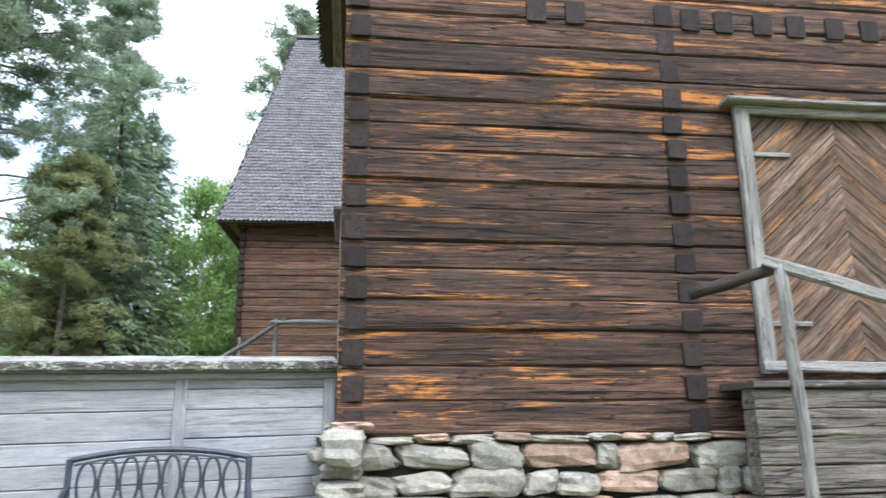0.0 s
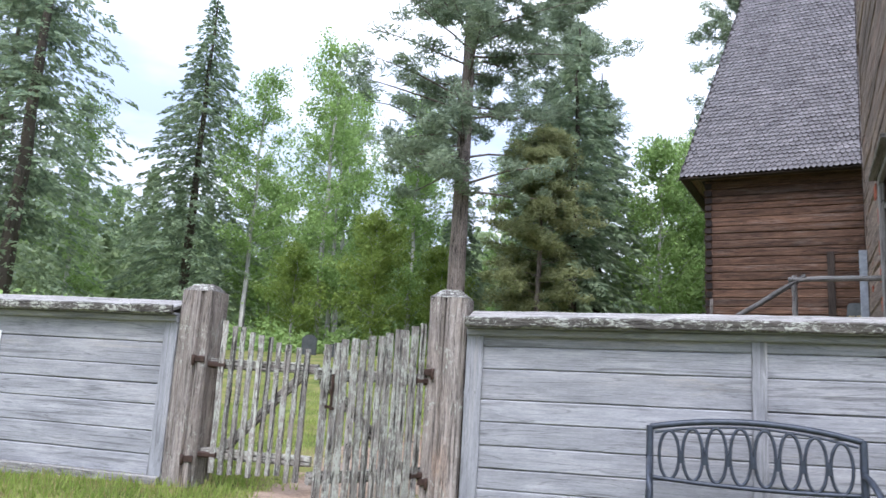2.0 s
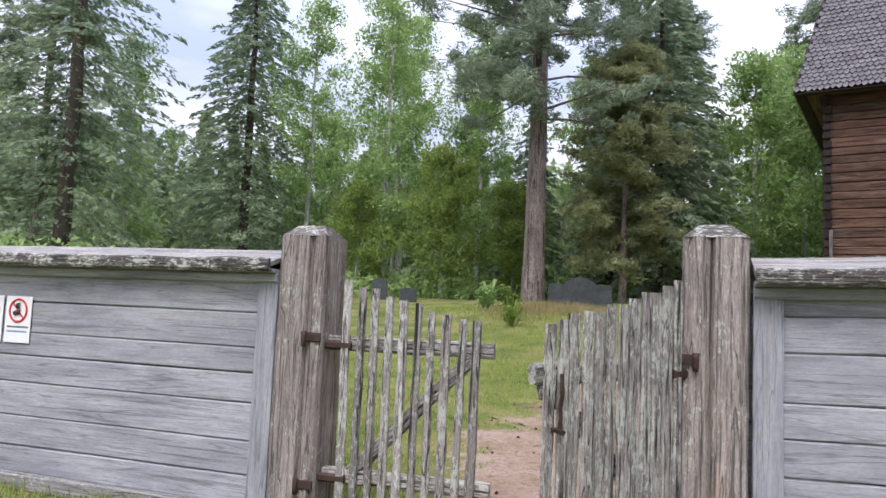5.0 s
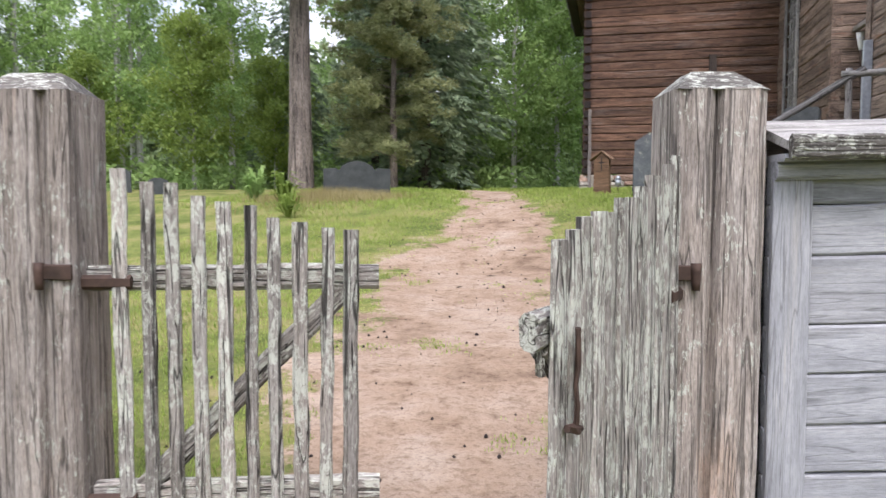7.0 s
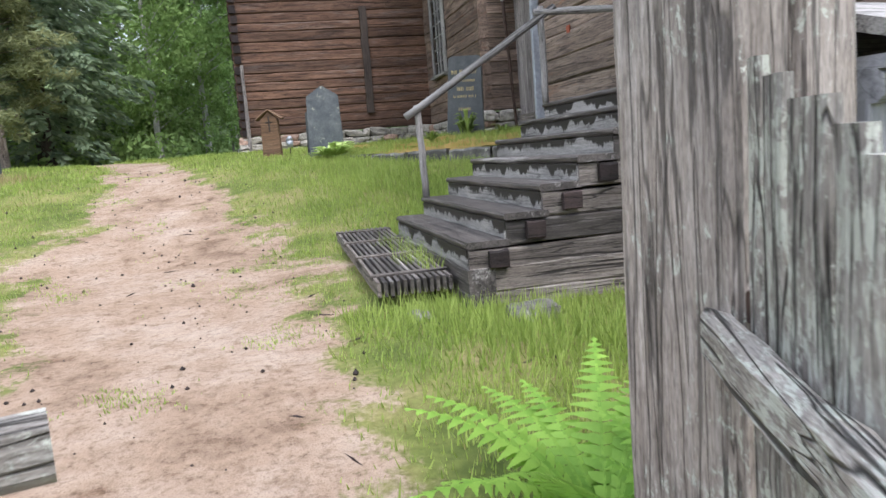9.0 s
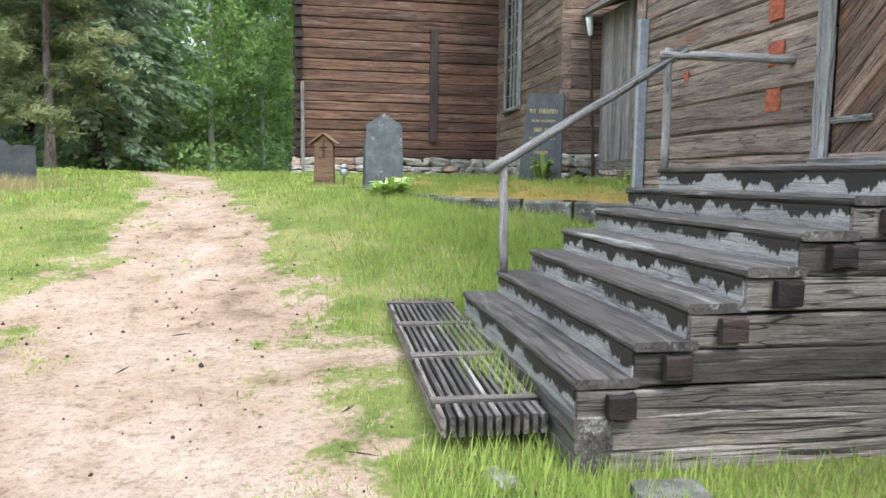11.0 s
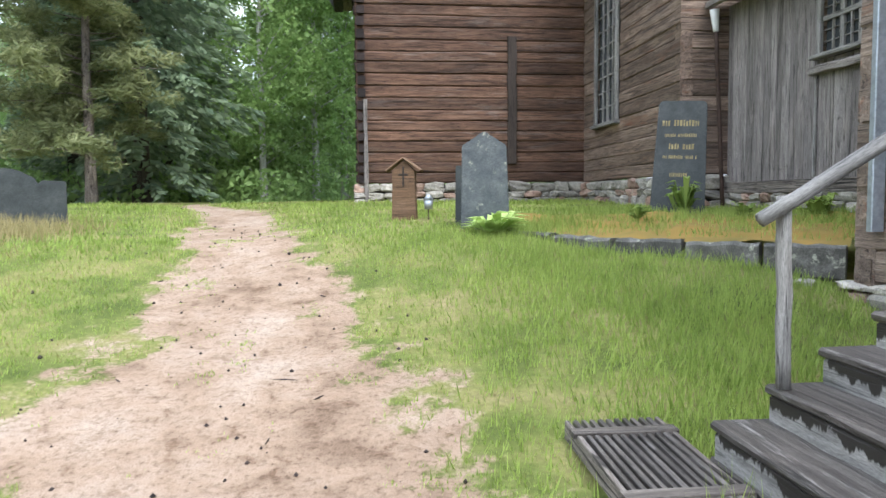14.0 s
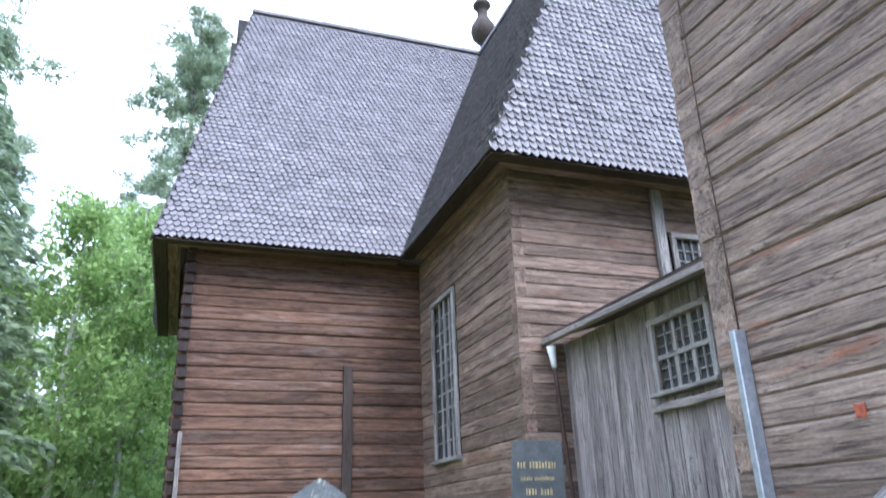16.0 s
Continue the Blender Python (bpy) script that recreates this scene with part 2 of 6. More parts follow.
M_CAP = wood("fence_cap_wood", [(0.3, (0.15, 0.138, 0.13)), (0.5, (0.29, 0.28, 0.272)), (0.7, (0.42, 0.41, 0.40))], lichen=0.4, vary=0.1, cracks=0.5, bump=0.6)
M_LICHEN = wood("lichen_edge_wood", [(0.3, (0.02, 0.018, 0.016)), (0.5, (0.10, 0.09, 0.08)), (0.7, (0.22, 0.21, 0.19))], lichen=0.85, vary=0.15, bump=1.0)
M_POST = wood("gate_post_wood", [(0.30, (0.075, 0.064, 0.056)), (0.47, (0.25, 0.215, 0.192)), (0.62, (0.39, 0.35, 0.325)), (0.8, (0.50, 0.48, 0.46))],
              patch=((0.30, 0.22, 0.175), 0.60, 0.78), lichen=0.35, vary=0.08, cracks=0.62, bump=0.9, grain=52)
M_PICKET = wood("picket_wood", [(0.32, (0.075, 0.066, 0.058)), (0.47, (0.245, 0.222, 0.202)), (0.62, (0.40, 0.378, 0.350)), (0.8, (0.56, 0.54, 0.51))],
                lichen=0.95, vary=0.18, cracks=0.85, bump=1.0, grain=55)
M_GREYWOOD = wood("bare_grey_wood", [(0.30, (0.11, 0.104, 0.098)), (0.5, (0.27, 0.258, 0.245)), (0.7, (0.43, 0.415, 0.40))], vary=0.14, cracks=0.7, bump=0.8)
M_BOARD = wood("porch_board_wood", [(0.30, (0.085, 0.074, 0.068)), (0.48, (0.235, 0.21, 0.20)), (0.64, (0.36, 0.33, 0.315)), (0.8, (0.47, 0.44, 0.42))], vary=0.22, cracks=0.6, bump=0.6)
M_STEP = wood("wet_step_wood", [(0.30, (0.022, 0.020, 0.019)), (0.5, (0.080, 0.070, 0.064)), (0.68, (0.16, 0.145, 0.135))],
              patch=((0.24, 0.225, 0.215), 0.58, 0.66), vary=0.2, cracks=0.5, bump=0.6, rough=0.5, grain=22)
M_STEPFACE = wood("step_riser_wood", [(0.30, (0.11, 0.104, 0.098)), (0.5, (0.28, 0.268, 0.255)), (0.7, (0.42, 0.405, 0.39))],
                  vary=0.12, cracks=0.5, bump=0.6, rough=0.6, grain=22)
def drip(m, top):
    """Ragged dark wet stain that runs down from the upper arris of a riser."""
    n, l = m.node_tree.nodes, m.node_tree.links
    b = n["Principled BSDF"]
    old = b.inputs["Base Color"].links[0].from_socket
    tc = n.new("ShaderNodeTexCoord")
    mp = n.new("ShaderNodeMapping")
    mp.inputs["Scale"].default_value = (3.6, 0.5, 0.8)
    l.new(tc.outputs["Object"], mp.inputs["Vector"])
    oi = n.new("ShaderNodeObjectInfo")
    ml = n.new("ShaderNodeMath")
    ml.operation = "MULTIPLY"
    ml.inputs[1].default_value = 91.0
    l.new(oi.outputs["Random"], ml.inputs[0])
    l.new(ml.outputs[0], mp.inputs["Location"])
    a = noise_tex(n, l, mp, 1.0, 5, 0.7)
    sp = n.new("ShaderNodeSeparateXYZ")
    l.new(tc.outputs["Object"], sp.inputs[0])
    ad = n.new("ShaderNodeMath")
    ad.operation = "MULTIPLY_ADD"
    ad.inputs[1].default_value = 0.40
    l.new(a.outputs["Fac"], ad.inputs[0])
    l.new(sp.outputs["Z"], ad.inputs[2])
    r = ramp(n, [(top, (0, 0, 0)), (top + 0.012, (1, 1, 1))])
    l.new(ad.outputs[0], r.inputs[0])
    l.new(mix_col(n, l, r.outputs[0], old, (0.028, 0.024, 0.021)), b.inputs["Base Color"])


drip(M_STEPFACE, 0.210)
M_SHINGLE = wood("roof_shingle_wood", [(0.30, (0.055, 0.052, 0.058)), (0.5, (0.150, 0.142, 0.152)), (0.7, (0.245, 0.235, 0.25))],
                 vary=0.16, cracks=0.2, bump=0.4, rough=0.6, island=True, flecks=0.5)
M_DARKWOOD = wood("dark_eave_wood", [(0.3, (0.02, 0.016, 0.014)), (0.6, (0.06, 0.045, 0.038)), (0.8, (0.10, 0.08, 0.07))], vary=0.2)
M_BROWN = wood("brown_marker_wood", [(0.3, (0.06, 0.035, 0.02)), (0.5, (0.16, 0.095, 0.055)), (0.7, (0.26, 0.17, 0.11))], vary=0.1, bump=0.5)
M_DOOR = wood("diagonal_door_wood", [(0.30, (0.03, 0.02, 0.015)), (0.48, (0.13, 0.08, 0.055)), (0.62, (0.27, 0.20, 0.155)), (0.8, (0.42, 0.37, 0.33))],
              patch=((0.36, 0.15, 0.05), 0.55, 0.72), vary=0.25, cracks=0.7, bump=0.7)
M_FOUND = rock("field_stone", [(0.3, (0.17, 0.16, 0.145)), (0.5, (0.36, 0.335, 0.29)), (0.7, (0.52, 0.48, 0.41))], lichen=0.05)
M_PINK = rock("pink_field_stone", [(0.3, (0.20, 0.13, 0.10)), (0.5, (0.38, 0.25, 0.19)), (0.7, (0.48, 0.37, 0.29))], lichen=0.2)
M_SLATE = rock("grey_grave_granite", [(0.3, (0.052, 0.061, 0.070)), (0.5, (0.095, 0.107, 0.116)), (0.7, (0.155, 0.165, 0.170))], lichen=0.12, scale=5, rough=0.6, vary=0.05, bump=0.25, speck=0.3)
M_BLACK = rock("dark_grave_granite", [(0.3, (0.022, 0.027, 0.028)), (0.5, (0.045, 0.052, 0.052)), (0.7, (0.075, 0.082, 0.08))], lichen=0.0, scale=5, rough=0.45, vary=0.05, bump=0.2, speck=0.3)
M_CURB = rock("mossy_curb_stone", [(0.3, (0.05, 0.048, 0.042)), (0.5, (0.12, 0.115, 0.10)), (0.7, (0.24, 0.23, 0.21))], lichen=0.3, scale=6)
M_IRON = plain("rusty_iron", (0.055, 0.032, 0.024), 0.75, 0.3, 0.5)
M_BENCH = plain("painted_iron", (0.045, 0.055, 0.075), 0.5, 0.3, 0.35)
M_ZINC = plain("galvanised_pipe", (0.36, 0.39, 0.43), 0.5, 0.6, 0.25)
M_WHITE = plain("white_paint", (0.75, 0.76, 0.76), 0.6, 0, 0.05)
M_RED = plain("red_print", (0.55, 0.03, 0.03), 0.6, 0, 0.1)
M_INK = plain("black_print", (0.03, 0.03, 0.03), 0.6, 0, 0.1)
M_GOLD = plain("faded_gold_lettering", (0.30, 0.24, 0.11), 0.6, 0.1, 0.5)
M_REDPAINT = plain("red_lead_paint", (0.27, 0.07, 0.035), 0.85, 0, 0.6, 25)
# shade of an unlit room, painted as a near-black base colour
M_DARK = plain("unlit_room_black", (0.012, 0.012, 0.013), 0.9, 0, 0.2)
M_BLUE = plain("blue_print", (0.05, 0.2, 0.4), 0.6, 0, 0.1)
M_BARK = wood("pine_bark", [(0.36, (0.085, 0.068, 0.060)), (0.5, (0.23, 0.19, 0.168)), (0.66, (0.37, 0.32, 0.29))], vary=0.1, grain=16, bump=1.0, cracks=0.85, stretch=0.22)
M_SPRBARK = wood("spruce_bark", [(0.3, (0.05, 0.04, 0.033)), (0.6, (0.13, 0.105, 0.09)), (0.8, (0.2, 0.17, 0.15))], vary=0.1, grain=12, bump=0.8)
M_BIRCH = wood("birch_bark", [(0.36, (0.05, 0.05, 0.05)), (0.44, (0.45, 0.44, 0.42)), (0.7, (0.65, 0.64, 0.62))], vary=0.05, grain=5, across=1.0, bump=0.3)
M_SPRUCE = leafy("spruce_needles", (0.125, 0.185, 0.125), (0.375, 0.455, 0.285), 0.5)
M_PINE = leafy("pine_needles", (0.122, 0.172, 0.120), (0.36, 0.43, 0.285), 0.5)
M_RUSTPINE = leafy("young_pine_needles", (0.145, 0.180, 0.085), (0.37, 0.385, 0.19), 0.5)
M_BIRCHLEAF = leafy("birch_leaves", (0.167, 0.271, 0.084), (0.394, 0.542, 0.202), 0.5)
M_PALELEAF = leafy("pale_willow_leaves", (0.13, 0.20, 0.045), (0.33, 0.42, 0.11), 0.5)
M_FARWOOD = leafy("far_wood_leaves", (0.127, 0.190, 0.098), (0.356, 0.437, 0.230), 0.5, scale=0.12)
M_FERN = leafy("fern_fronds", (0.15, 0.30, 0.04), (0.34, 0.55, 0.10), 0.45, scale=6)
M_GRASS = leafy("grass_blades", (0.155, 0.235, 0.042), (0.40, 0.485, 0.13), 0.45, scale=0.8)
M_DRYGRASS = leafy("dry_grass_blades", (0.24, 0.20, 0.085), (0.42, 0.36, 0.18), 0.4, scale=0.8)
M_HOSTA = leafy("pale_hosta_leaves", (0.34, 0.47, 0.12), (0.60, 0.72, 0.28), 0.3, scale=5)
M_MOSS = leafy("orange_moss", (0.15, 0.15, 0.04), (0.37, 0.22, 0.06), 0.2, rough=0.9, scale=2)


def glass_mat():
    m, n, l, b = nodes_of("window_glass")
    b.inputs["Base Color"].default_value = (0.05, 0.055, 0.06, 1)
    b.inputs["Roughness"].default_value = 0.12
    b.inputs["Specular IOR Level"].default_value = 0.18
    return m


M_GLASS = glass_mat()

# ---- building helpers ----
WORLD = {}


def put(ob, m):
    """Stand ob at the world pose m, whatever its parent."""
    WORLD[ob] = m
    ob.matrix_basis = (WORLD[ob.parent].inverted() @ m) if ob.parent else m
    return ob


def thing(name, m, label, category, group="", kind=""):
    return tagged(put(new(name), m), label, category, group, kind)


def part(name, data, material, parent, m=None, label="", kind=""):
    if not isinstance(data, bpy.types.Mesh):
        me = bpy.data.meshes.new(name)
        data.to_mesh(me)
        data.free()
        data = me
    if not data.materials:
        data.materials.append(material)
    ob = new(name, data)
    ob.parent = parent
    put(ob, m if m is not None else (WORLD[parent] if parent else Matrix()))
    if label or kind:
        tagged(ob, label, kind=kind)
    return ob


def beam(L, w, h, seg=6, wob=0.008, bev=0.012, seed=None, round_=0.0, taper=1.0):
    """A bar from x = 0 to L, w wide (y) and h high (z) about its axis, with worn edges."""
    rnd = random.Random(seed if seed is not None else random.random())
    a, c = w / 2, h / 2
    bv = min(bev, 0.45 * min(w, h))
    if round_:
        k = 8
        ring = [(a * math.cos(2 * math.pi * i / k), c * math.sin(2 * math.pi * i / k)) for i in range(k)]
    else:
        ring = [(-a + bv, -c), (a - bv, -c), (a, -c + bv), (a, c - bv), (a - bv, c), (-a + bv, c), (-a, c - bv), (-a, -c + bv)]
    vs, fs = [], []
    for i in range(seg + 1):
        s = 1 + (taper - 1) * i / seg
        oy, oz = (rnd.gauss(0, wob) * 0.6, rnd.gauss(0, wob) * 0.6) if 0 < i < seg else (0, 0)
        for y, z in ring:
            vs.append((L * i / seg, s * y + oy + rnd.gauss(0, wob) * 0.4, s * z + oz + rnd.gauss(0, wob) * 0.4))
    for i in range(seg):
        for j in range(8):
            fs.append((i * 8 + j, i * 8 + (j + 1) % 8, i * 8 + 8 + (j + 1) % 8, i * 8 + 8 + j))
    fs += [tuple(range(7, -1, -1)), tuple(range(seg * 8, seg * 8 + 8))]
    me = bpy.data.meshes.new("beam")
    me.from_pydata(vs, [], fs)
    if round_:
        me.shade_smooth()
    me.update()
    return me


def along(p, q, spin=0.0):
    """The pose of a bar that starts at p and runs to q; its z axis as upright as can be."""
    p, q = Vector(p), Vector(q)
    x = (q - p).normalized()
    up = Vector((0, 0, 1)) if abs(x.z) < 0.95 else Vector((0, 1, 0))
    y = up.cross(x).normalized()
    m = Matrix((x, y, x.cross(y))).transposed().to_4x4()
    m.translation = p
    return m @ Matrix.Rotation(radians(spin), 4, "X")


def bar(name, p, q, w, h, material, parent, label="", spin=0.0, **kw):
    return part(name, beam((Vector(q) - Vector(p)).length, w, h, **kw), material, parent, along(p, q, spin), label)


def soup(verts, faces, smooth=False):
    me = bpy.data.meshes.new("mesh")
    me.from_pydata(verts, [], faces)
    if smooth:
        me.shade_smooth()
    me.update()
    return me


def stone_mesh(sx, sy, sz, seed, sub=1, jag=0.12):
    """A squarish, rounded field stone, centred at its origin."""
    rnd = random.Random(seed)
    o = Vector((rnd.uniform(0, 50), rnd.uniform(0, 50), rnd.uniform(0, 50)))
    bm = bmesh.new()
    bmesh.ops.create_cube(bm, size=1.0)
    bmesh.ops.subdivide_edges(bm, edges=bm.edges[:], cuts=3, use_grid_fill=True)
    shear = rnd.gauss(0, jag * 1.2)
    for v in bm.verts:
        p = v.co.copy()
        r = (abs(2 * p.x) ** 5 + abs(2 * p.y) ** 5 + abs(2 * p.z) ** 5) ** 0.2
        p /= max(r, 0.3)
        p *= 2 * max(abs(v.co.x), abs(v.co.y), abs(v.co.z)) * (1 + 1.6 * jag * noise.noise(p * 2.3 + o) + 0.8 * jag * noise.noise(p * 6.0 + o))
        p.x += shear * p.z
        v.co = Vector((p.x * sx, p.y * sy, p.z * sz))
    me = bpy.data.meshes.new("stone")
    bm.to_mesh(me)
    bm.free()
    return me


M_STEPSIDE = wood("stair_side_wood", [(0.34, (0.032, 0.027, 0.024)), (0.48, (0.12, 0.102, 0.09)), (0.60, (0.22, 0.195, 0.175)), (0.74, (0.34, 0.315, 0.29))], vary=0.3, cracks=0.8, bump=0.9, grain=30)

# ---- ground ----
YS = [-60, 0, 2, 5, 6.5, 8, 10.5, 13.5, 16, 17.7, 19.2, 21, 24, 28, 40, 400]
ZS = [-0.3, -0.15, 0.0, 0.16, 0.27, 0.34, 0.46, 0.62, 1.05, 1.40, 1.68, 1.74, 1.86, 1.98, 2.0, 2.0]
PX = [(-60, 0.9), (2, -0.2), (5, -3.8), (6.5, -4.6), (8, -5.1), (10.6, -5.2), (13.4, -5.7), (15.5, -5.75), (17.5, -5.95), (20.4, -6.65), (24.3, -7.3), (27, -8.8), (400, -9)]


def path_x(y):
    return float(np.interp(y, [p[0] for p in PX], [p[1] for p in PX]))


def ground_z(x, y):
    z = float(np.interp(y, YS, ZS))
    s = float(np.interp(y, [15, 18, 26], [0.0, 0.25, 0.0]))
    z -= s * min(1.0, max(0.0, (-4.0 - x) / 3.0)) * 0.8
    d = abs(x - path_x(y))
    if y > 4:
        z -= 0.04 * math.exp(-(d / 1.2) ** 2)
    z += 0.22 * math.exp(-(((x + 1.4) / 1.5) ** 2) - ((y - 16.3) / 1.3) ** 2)
    return z + 0.035 * noise.noise((x * 0.7, y * 0.7, 0)) + 0.012 * noise.noise((x * 2.7, y * 2.7, 3))


def sandy(x, y):
    """How bare the soil is, from 0 (turf) to 1 (trodden sand)."""
    w = float(np.interp(y, [4, 6.5, 7.7, 10.6, 13.4, 15.5, 17.5, 20.4, 24.3, 28], [0.7, 0.85, 0.95, 1.35, 1.75, 1.35, 1.0, 0.85, 0.65, 0.4]))
    d = abs(x - path_x(y)) / w
    v = 1.15 - d + 0.45 * noise.noise((x * 0.8, y * 0.6, 7)) + 0.5 * noise.noise((x * 2.2, y * 2.2, 2)) + 0.3 * noise.noise((x * 6, y * 6, 4))
    if y < 5.0 or y > 29:
        v -= 1.2
    return min(1.0, max(0.0, 0.95 * v + 0.12))


def ground_material():
    m, n, l, b = nodes_of("turf_and_sand")
    at = n.new("ShaderNodeAttribute")
    at.attribute_name = "sand"
    v = coords(n, l, (1, 1, 1), False)
    big, fine, grit = noise_tex(n, l, v, 1.3, 6, 0.65), noise_tex(n, l, v, 24, 8, 0.75), noise_tex(n, l, v, 120, 3, 0.6)
    gr = ramp(n, [(0.30, (0.075, 0.105, 0.026)), (0.46, (0.16, 0.190, 0.052)), (0.56, (0.24, 0.235, 0.085)), (0.70, (0.31, 0.26, 0.13))])
    l.new(big.outputs["Fac"], gr.inputs[0])
    gf = ramp(n, [(0.3, (0.45, 0.45, 0.45)), (0.7, (1, 1, 1))])
    l.new(fine.outputs["Fac"], gf.inputs[0])
    gcol = mix_col(n, l, 1.0, gr.outputs[0], gf.outputs[0], "MULTIPLY")
    sr = ramp(n, [(0.34, (0.19, 0.133, 0.095)), (0.44, (0.285, 0.208, 0.153)), (0.54, (0.325, 0.247, 0.190)), (0.70, (0.37, 0.30, 0.245))])
    l.new(big.outputs["Fac"], sr.inputs[0])
    sf = ramp(n, [(0.30, (0.62, 0.60, 0.58)), (0.5, (1, 1, 1)), (0.8, (1, 1, 1))])
    l.new(grit.outputs["Fac"], sf.inputs[0])
    sm = ramp(n, [(0.32, (0.48, 0.44, 0.40)), (0.50, (1, 1, 1))])
    l.new(fine.outputs["Fac"], sm.inputs[0])
    scol = mix_col(n, l, 1.0, mix_col(n, l, 1.0, sr.outputs[0], sf.outputs[0], "MULTIPLY"), sm.outputs[0], "MULTIPLY")
    mid = noise_tex(n, l, v, 6.5, 6, 0.7, 0.4)
    ragged = math_node(n, l, "MULTIPLY_ADD", fine.outputs["Fac"], 0.55, math_node(n, l, "MULTIPLY_ADD", mid.outputs["Fac"], 0.95, math_node(n, l, "SUBTRACT", at.outputs["Fac"], 0.75)))
    edge = ramp(n, [(0.34, (0, 0, 0)), (0.52, (1, 1, 1))])
    l.new(ragged, edge.inputs[0])
    # scuffed hollows and darker damp soil in the sand
    scuff = ramp(n, [(0.33, (0.66, 0.60, 0.55)), (0.45, (0.97, 0.96, 0.95)), (0.64, (1.08, 1.07, 1.06))])
    l.new(mid.outputs["Fac"], scuff.inputs[0])
    scol = mix_col(n, l, 1.0, scol, scuff.outputs[0], "MULTIPLY")
    l.new(mix_col(n, l, edge.outputs[0], gcol, scol), b.inputs["Base Color"])
    b.inputs["Roughness"].default_value = 0.95
    b.inputs["Specular IOR Level"].default_value = 0.1
    bp = n.new("ShaderNodeBump")
    bp.inputs["Strength"].default_value, bp.inputs["Distance"].default_value = 0.6, 0.03
    l.new(mix_col(n, l, 0.6, fine.outputs["Fac"], mid.outputs["Fac"]), bp.inputs["Height"])
    bp.inputs["Distance"].default_value = 0.07
    l.new(bp.outputs[0], b.inputs["Normal"])
    return m


def build_ground():
    xs = sorted(set([-900, -400, -150, -80, -50, -35, -25, -20] + [round(-16 + 0.16 * i, 3) for i in range(131)] + [6, 8, 12, 18, 30, 60, 150, 400, 900]))
    ys = sorted(set([-900, -300, -100, -40, -20, -8, -4, 0] + [round(1 + 0.16 * i, 3) for i in range(190)] + [32, 34, 37, 41, 46, 55, 70, 100, 200, 500, 900]))
    vs = [(x, y, ground_z(x, y)) for y in ys for x in xs]
    w = len(xs)
    fs = [(j * w + i, j * w + i + 1, j * w + w + i + 1, j * w + w + i) for j in range(len(ys) - 1) for i in range(w - 1)]
    me = soup(vs, fs, True)
    at = me.attributes.new("sand", "FLOAT", "POINT")
    at.data.foreach_set("value", [sandy(x, y) for x, y, _ in vs])
    me.materials.append(ground_material())
    tagged(put(new("ground", me), Matrix()), "trodden sandy path through short green turf", "ground", kind="structure")


build_ground()

# ---- fence and gate ----
FA = math.atan(0.2487)


def F(u, v, z):
    """Fence frame: u along it to the east, v into the churchyard, z up; u = 0 at the east gate post."""
    o = Vector((-3.52, 6.575, 0))
    return o + Vector((math.cos(FA) * u - math.sin(FA) * v, math.sin(FA) * u + math.cos(FA) * v, z))


def fence_run(name, u0, u1, rise, label):
    """Horizontal boards between battens, under a broad sloping cap; rise lifts its far end."""
    f = thing(name, pose(*F(u0, 0, 0.2), 0, 0, 14), label, "fence", kind="structure")
    z0 = 0.30
    def lift(u):
        return rise * (u - u0) / (u1 - u0)
    hs = [0.17, 0.195, 0.22, 0.175, 0.15, 0.205, 0.19] if u0 < -1 else [0.16, 0.15, 0.165, 0.175, 0.165, 0.23, 0.17, 0.10]
    z = z0
    for i in range(len(hs)):
        bar("board", F(u0, 0.06, z + hs[i] / 2 + lift(u0)), F(u1, 0.06, z + hs[i] / 2 + lift(u1)), 0.03, hs[i] - 0.004, M_FENCE, f, seg=14, wob=0.002, bev=0.008)
        z += hs[i]
    bar("top_rail", F(u0, 0.035, 1.625 + lift(u0)), F(u1, 0.035, 1.625 + lift(u1)), 0.075, 0.06, M_FENCE, f, seg=10, wob=0.002)
    bar("top_moulding", F(u0, 0.02, 1.665 + lift(u0)), F(u1, 0.02, 1.665 + lift(u1)), 0.14, 0.022, M_FENCE, f, seg=8, wob=0.002)
    bar("bottom_rail", F(u0, 0.03, 0.25 + lift(u0)), F(u1, 0.03, 0.25 + lift(u1)), 0.08, 0.11, M_CAP, f, seg=10, wob=0.004)
    bar("cap_edge", F(u0, -0.085, 1.695 + lift(u0)), F(u1, -0.085, 1.695 + lift(u1)), 0.028, 0.078, M_LICHEN, f, seg=40, wob=0.005)
    bar("cap_board", F(u0, 0.075, 1.745 + lift(u0)), F(u1, 0.075, 1.745 + lift(u1)), 0.34, 0.03, M_CAP, f, spin=17, seg=24, wob=0.004)
    bar("cap_board", F(u0, 0.36, 1.70 + lift(u0)), F(u1, 0.36, 1.70 + lift(u1)), 0.34, 0.03, M_CAP, f, spin=-25, seg=12, wob=0.004)
    bar("back_board", F(u0, 0.40, 0.95 + lift(u0)), F(u1, 0.40, 0.95 + lift(u1)), 0.03, 1.40, M_FENCE, f, seg=6, wob=0.002)
    return f, lift


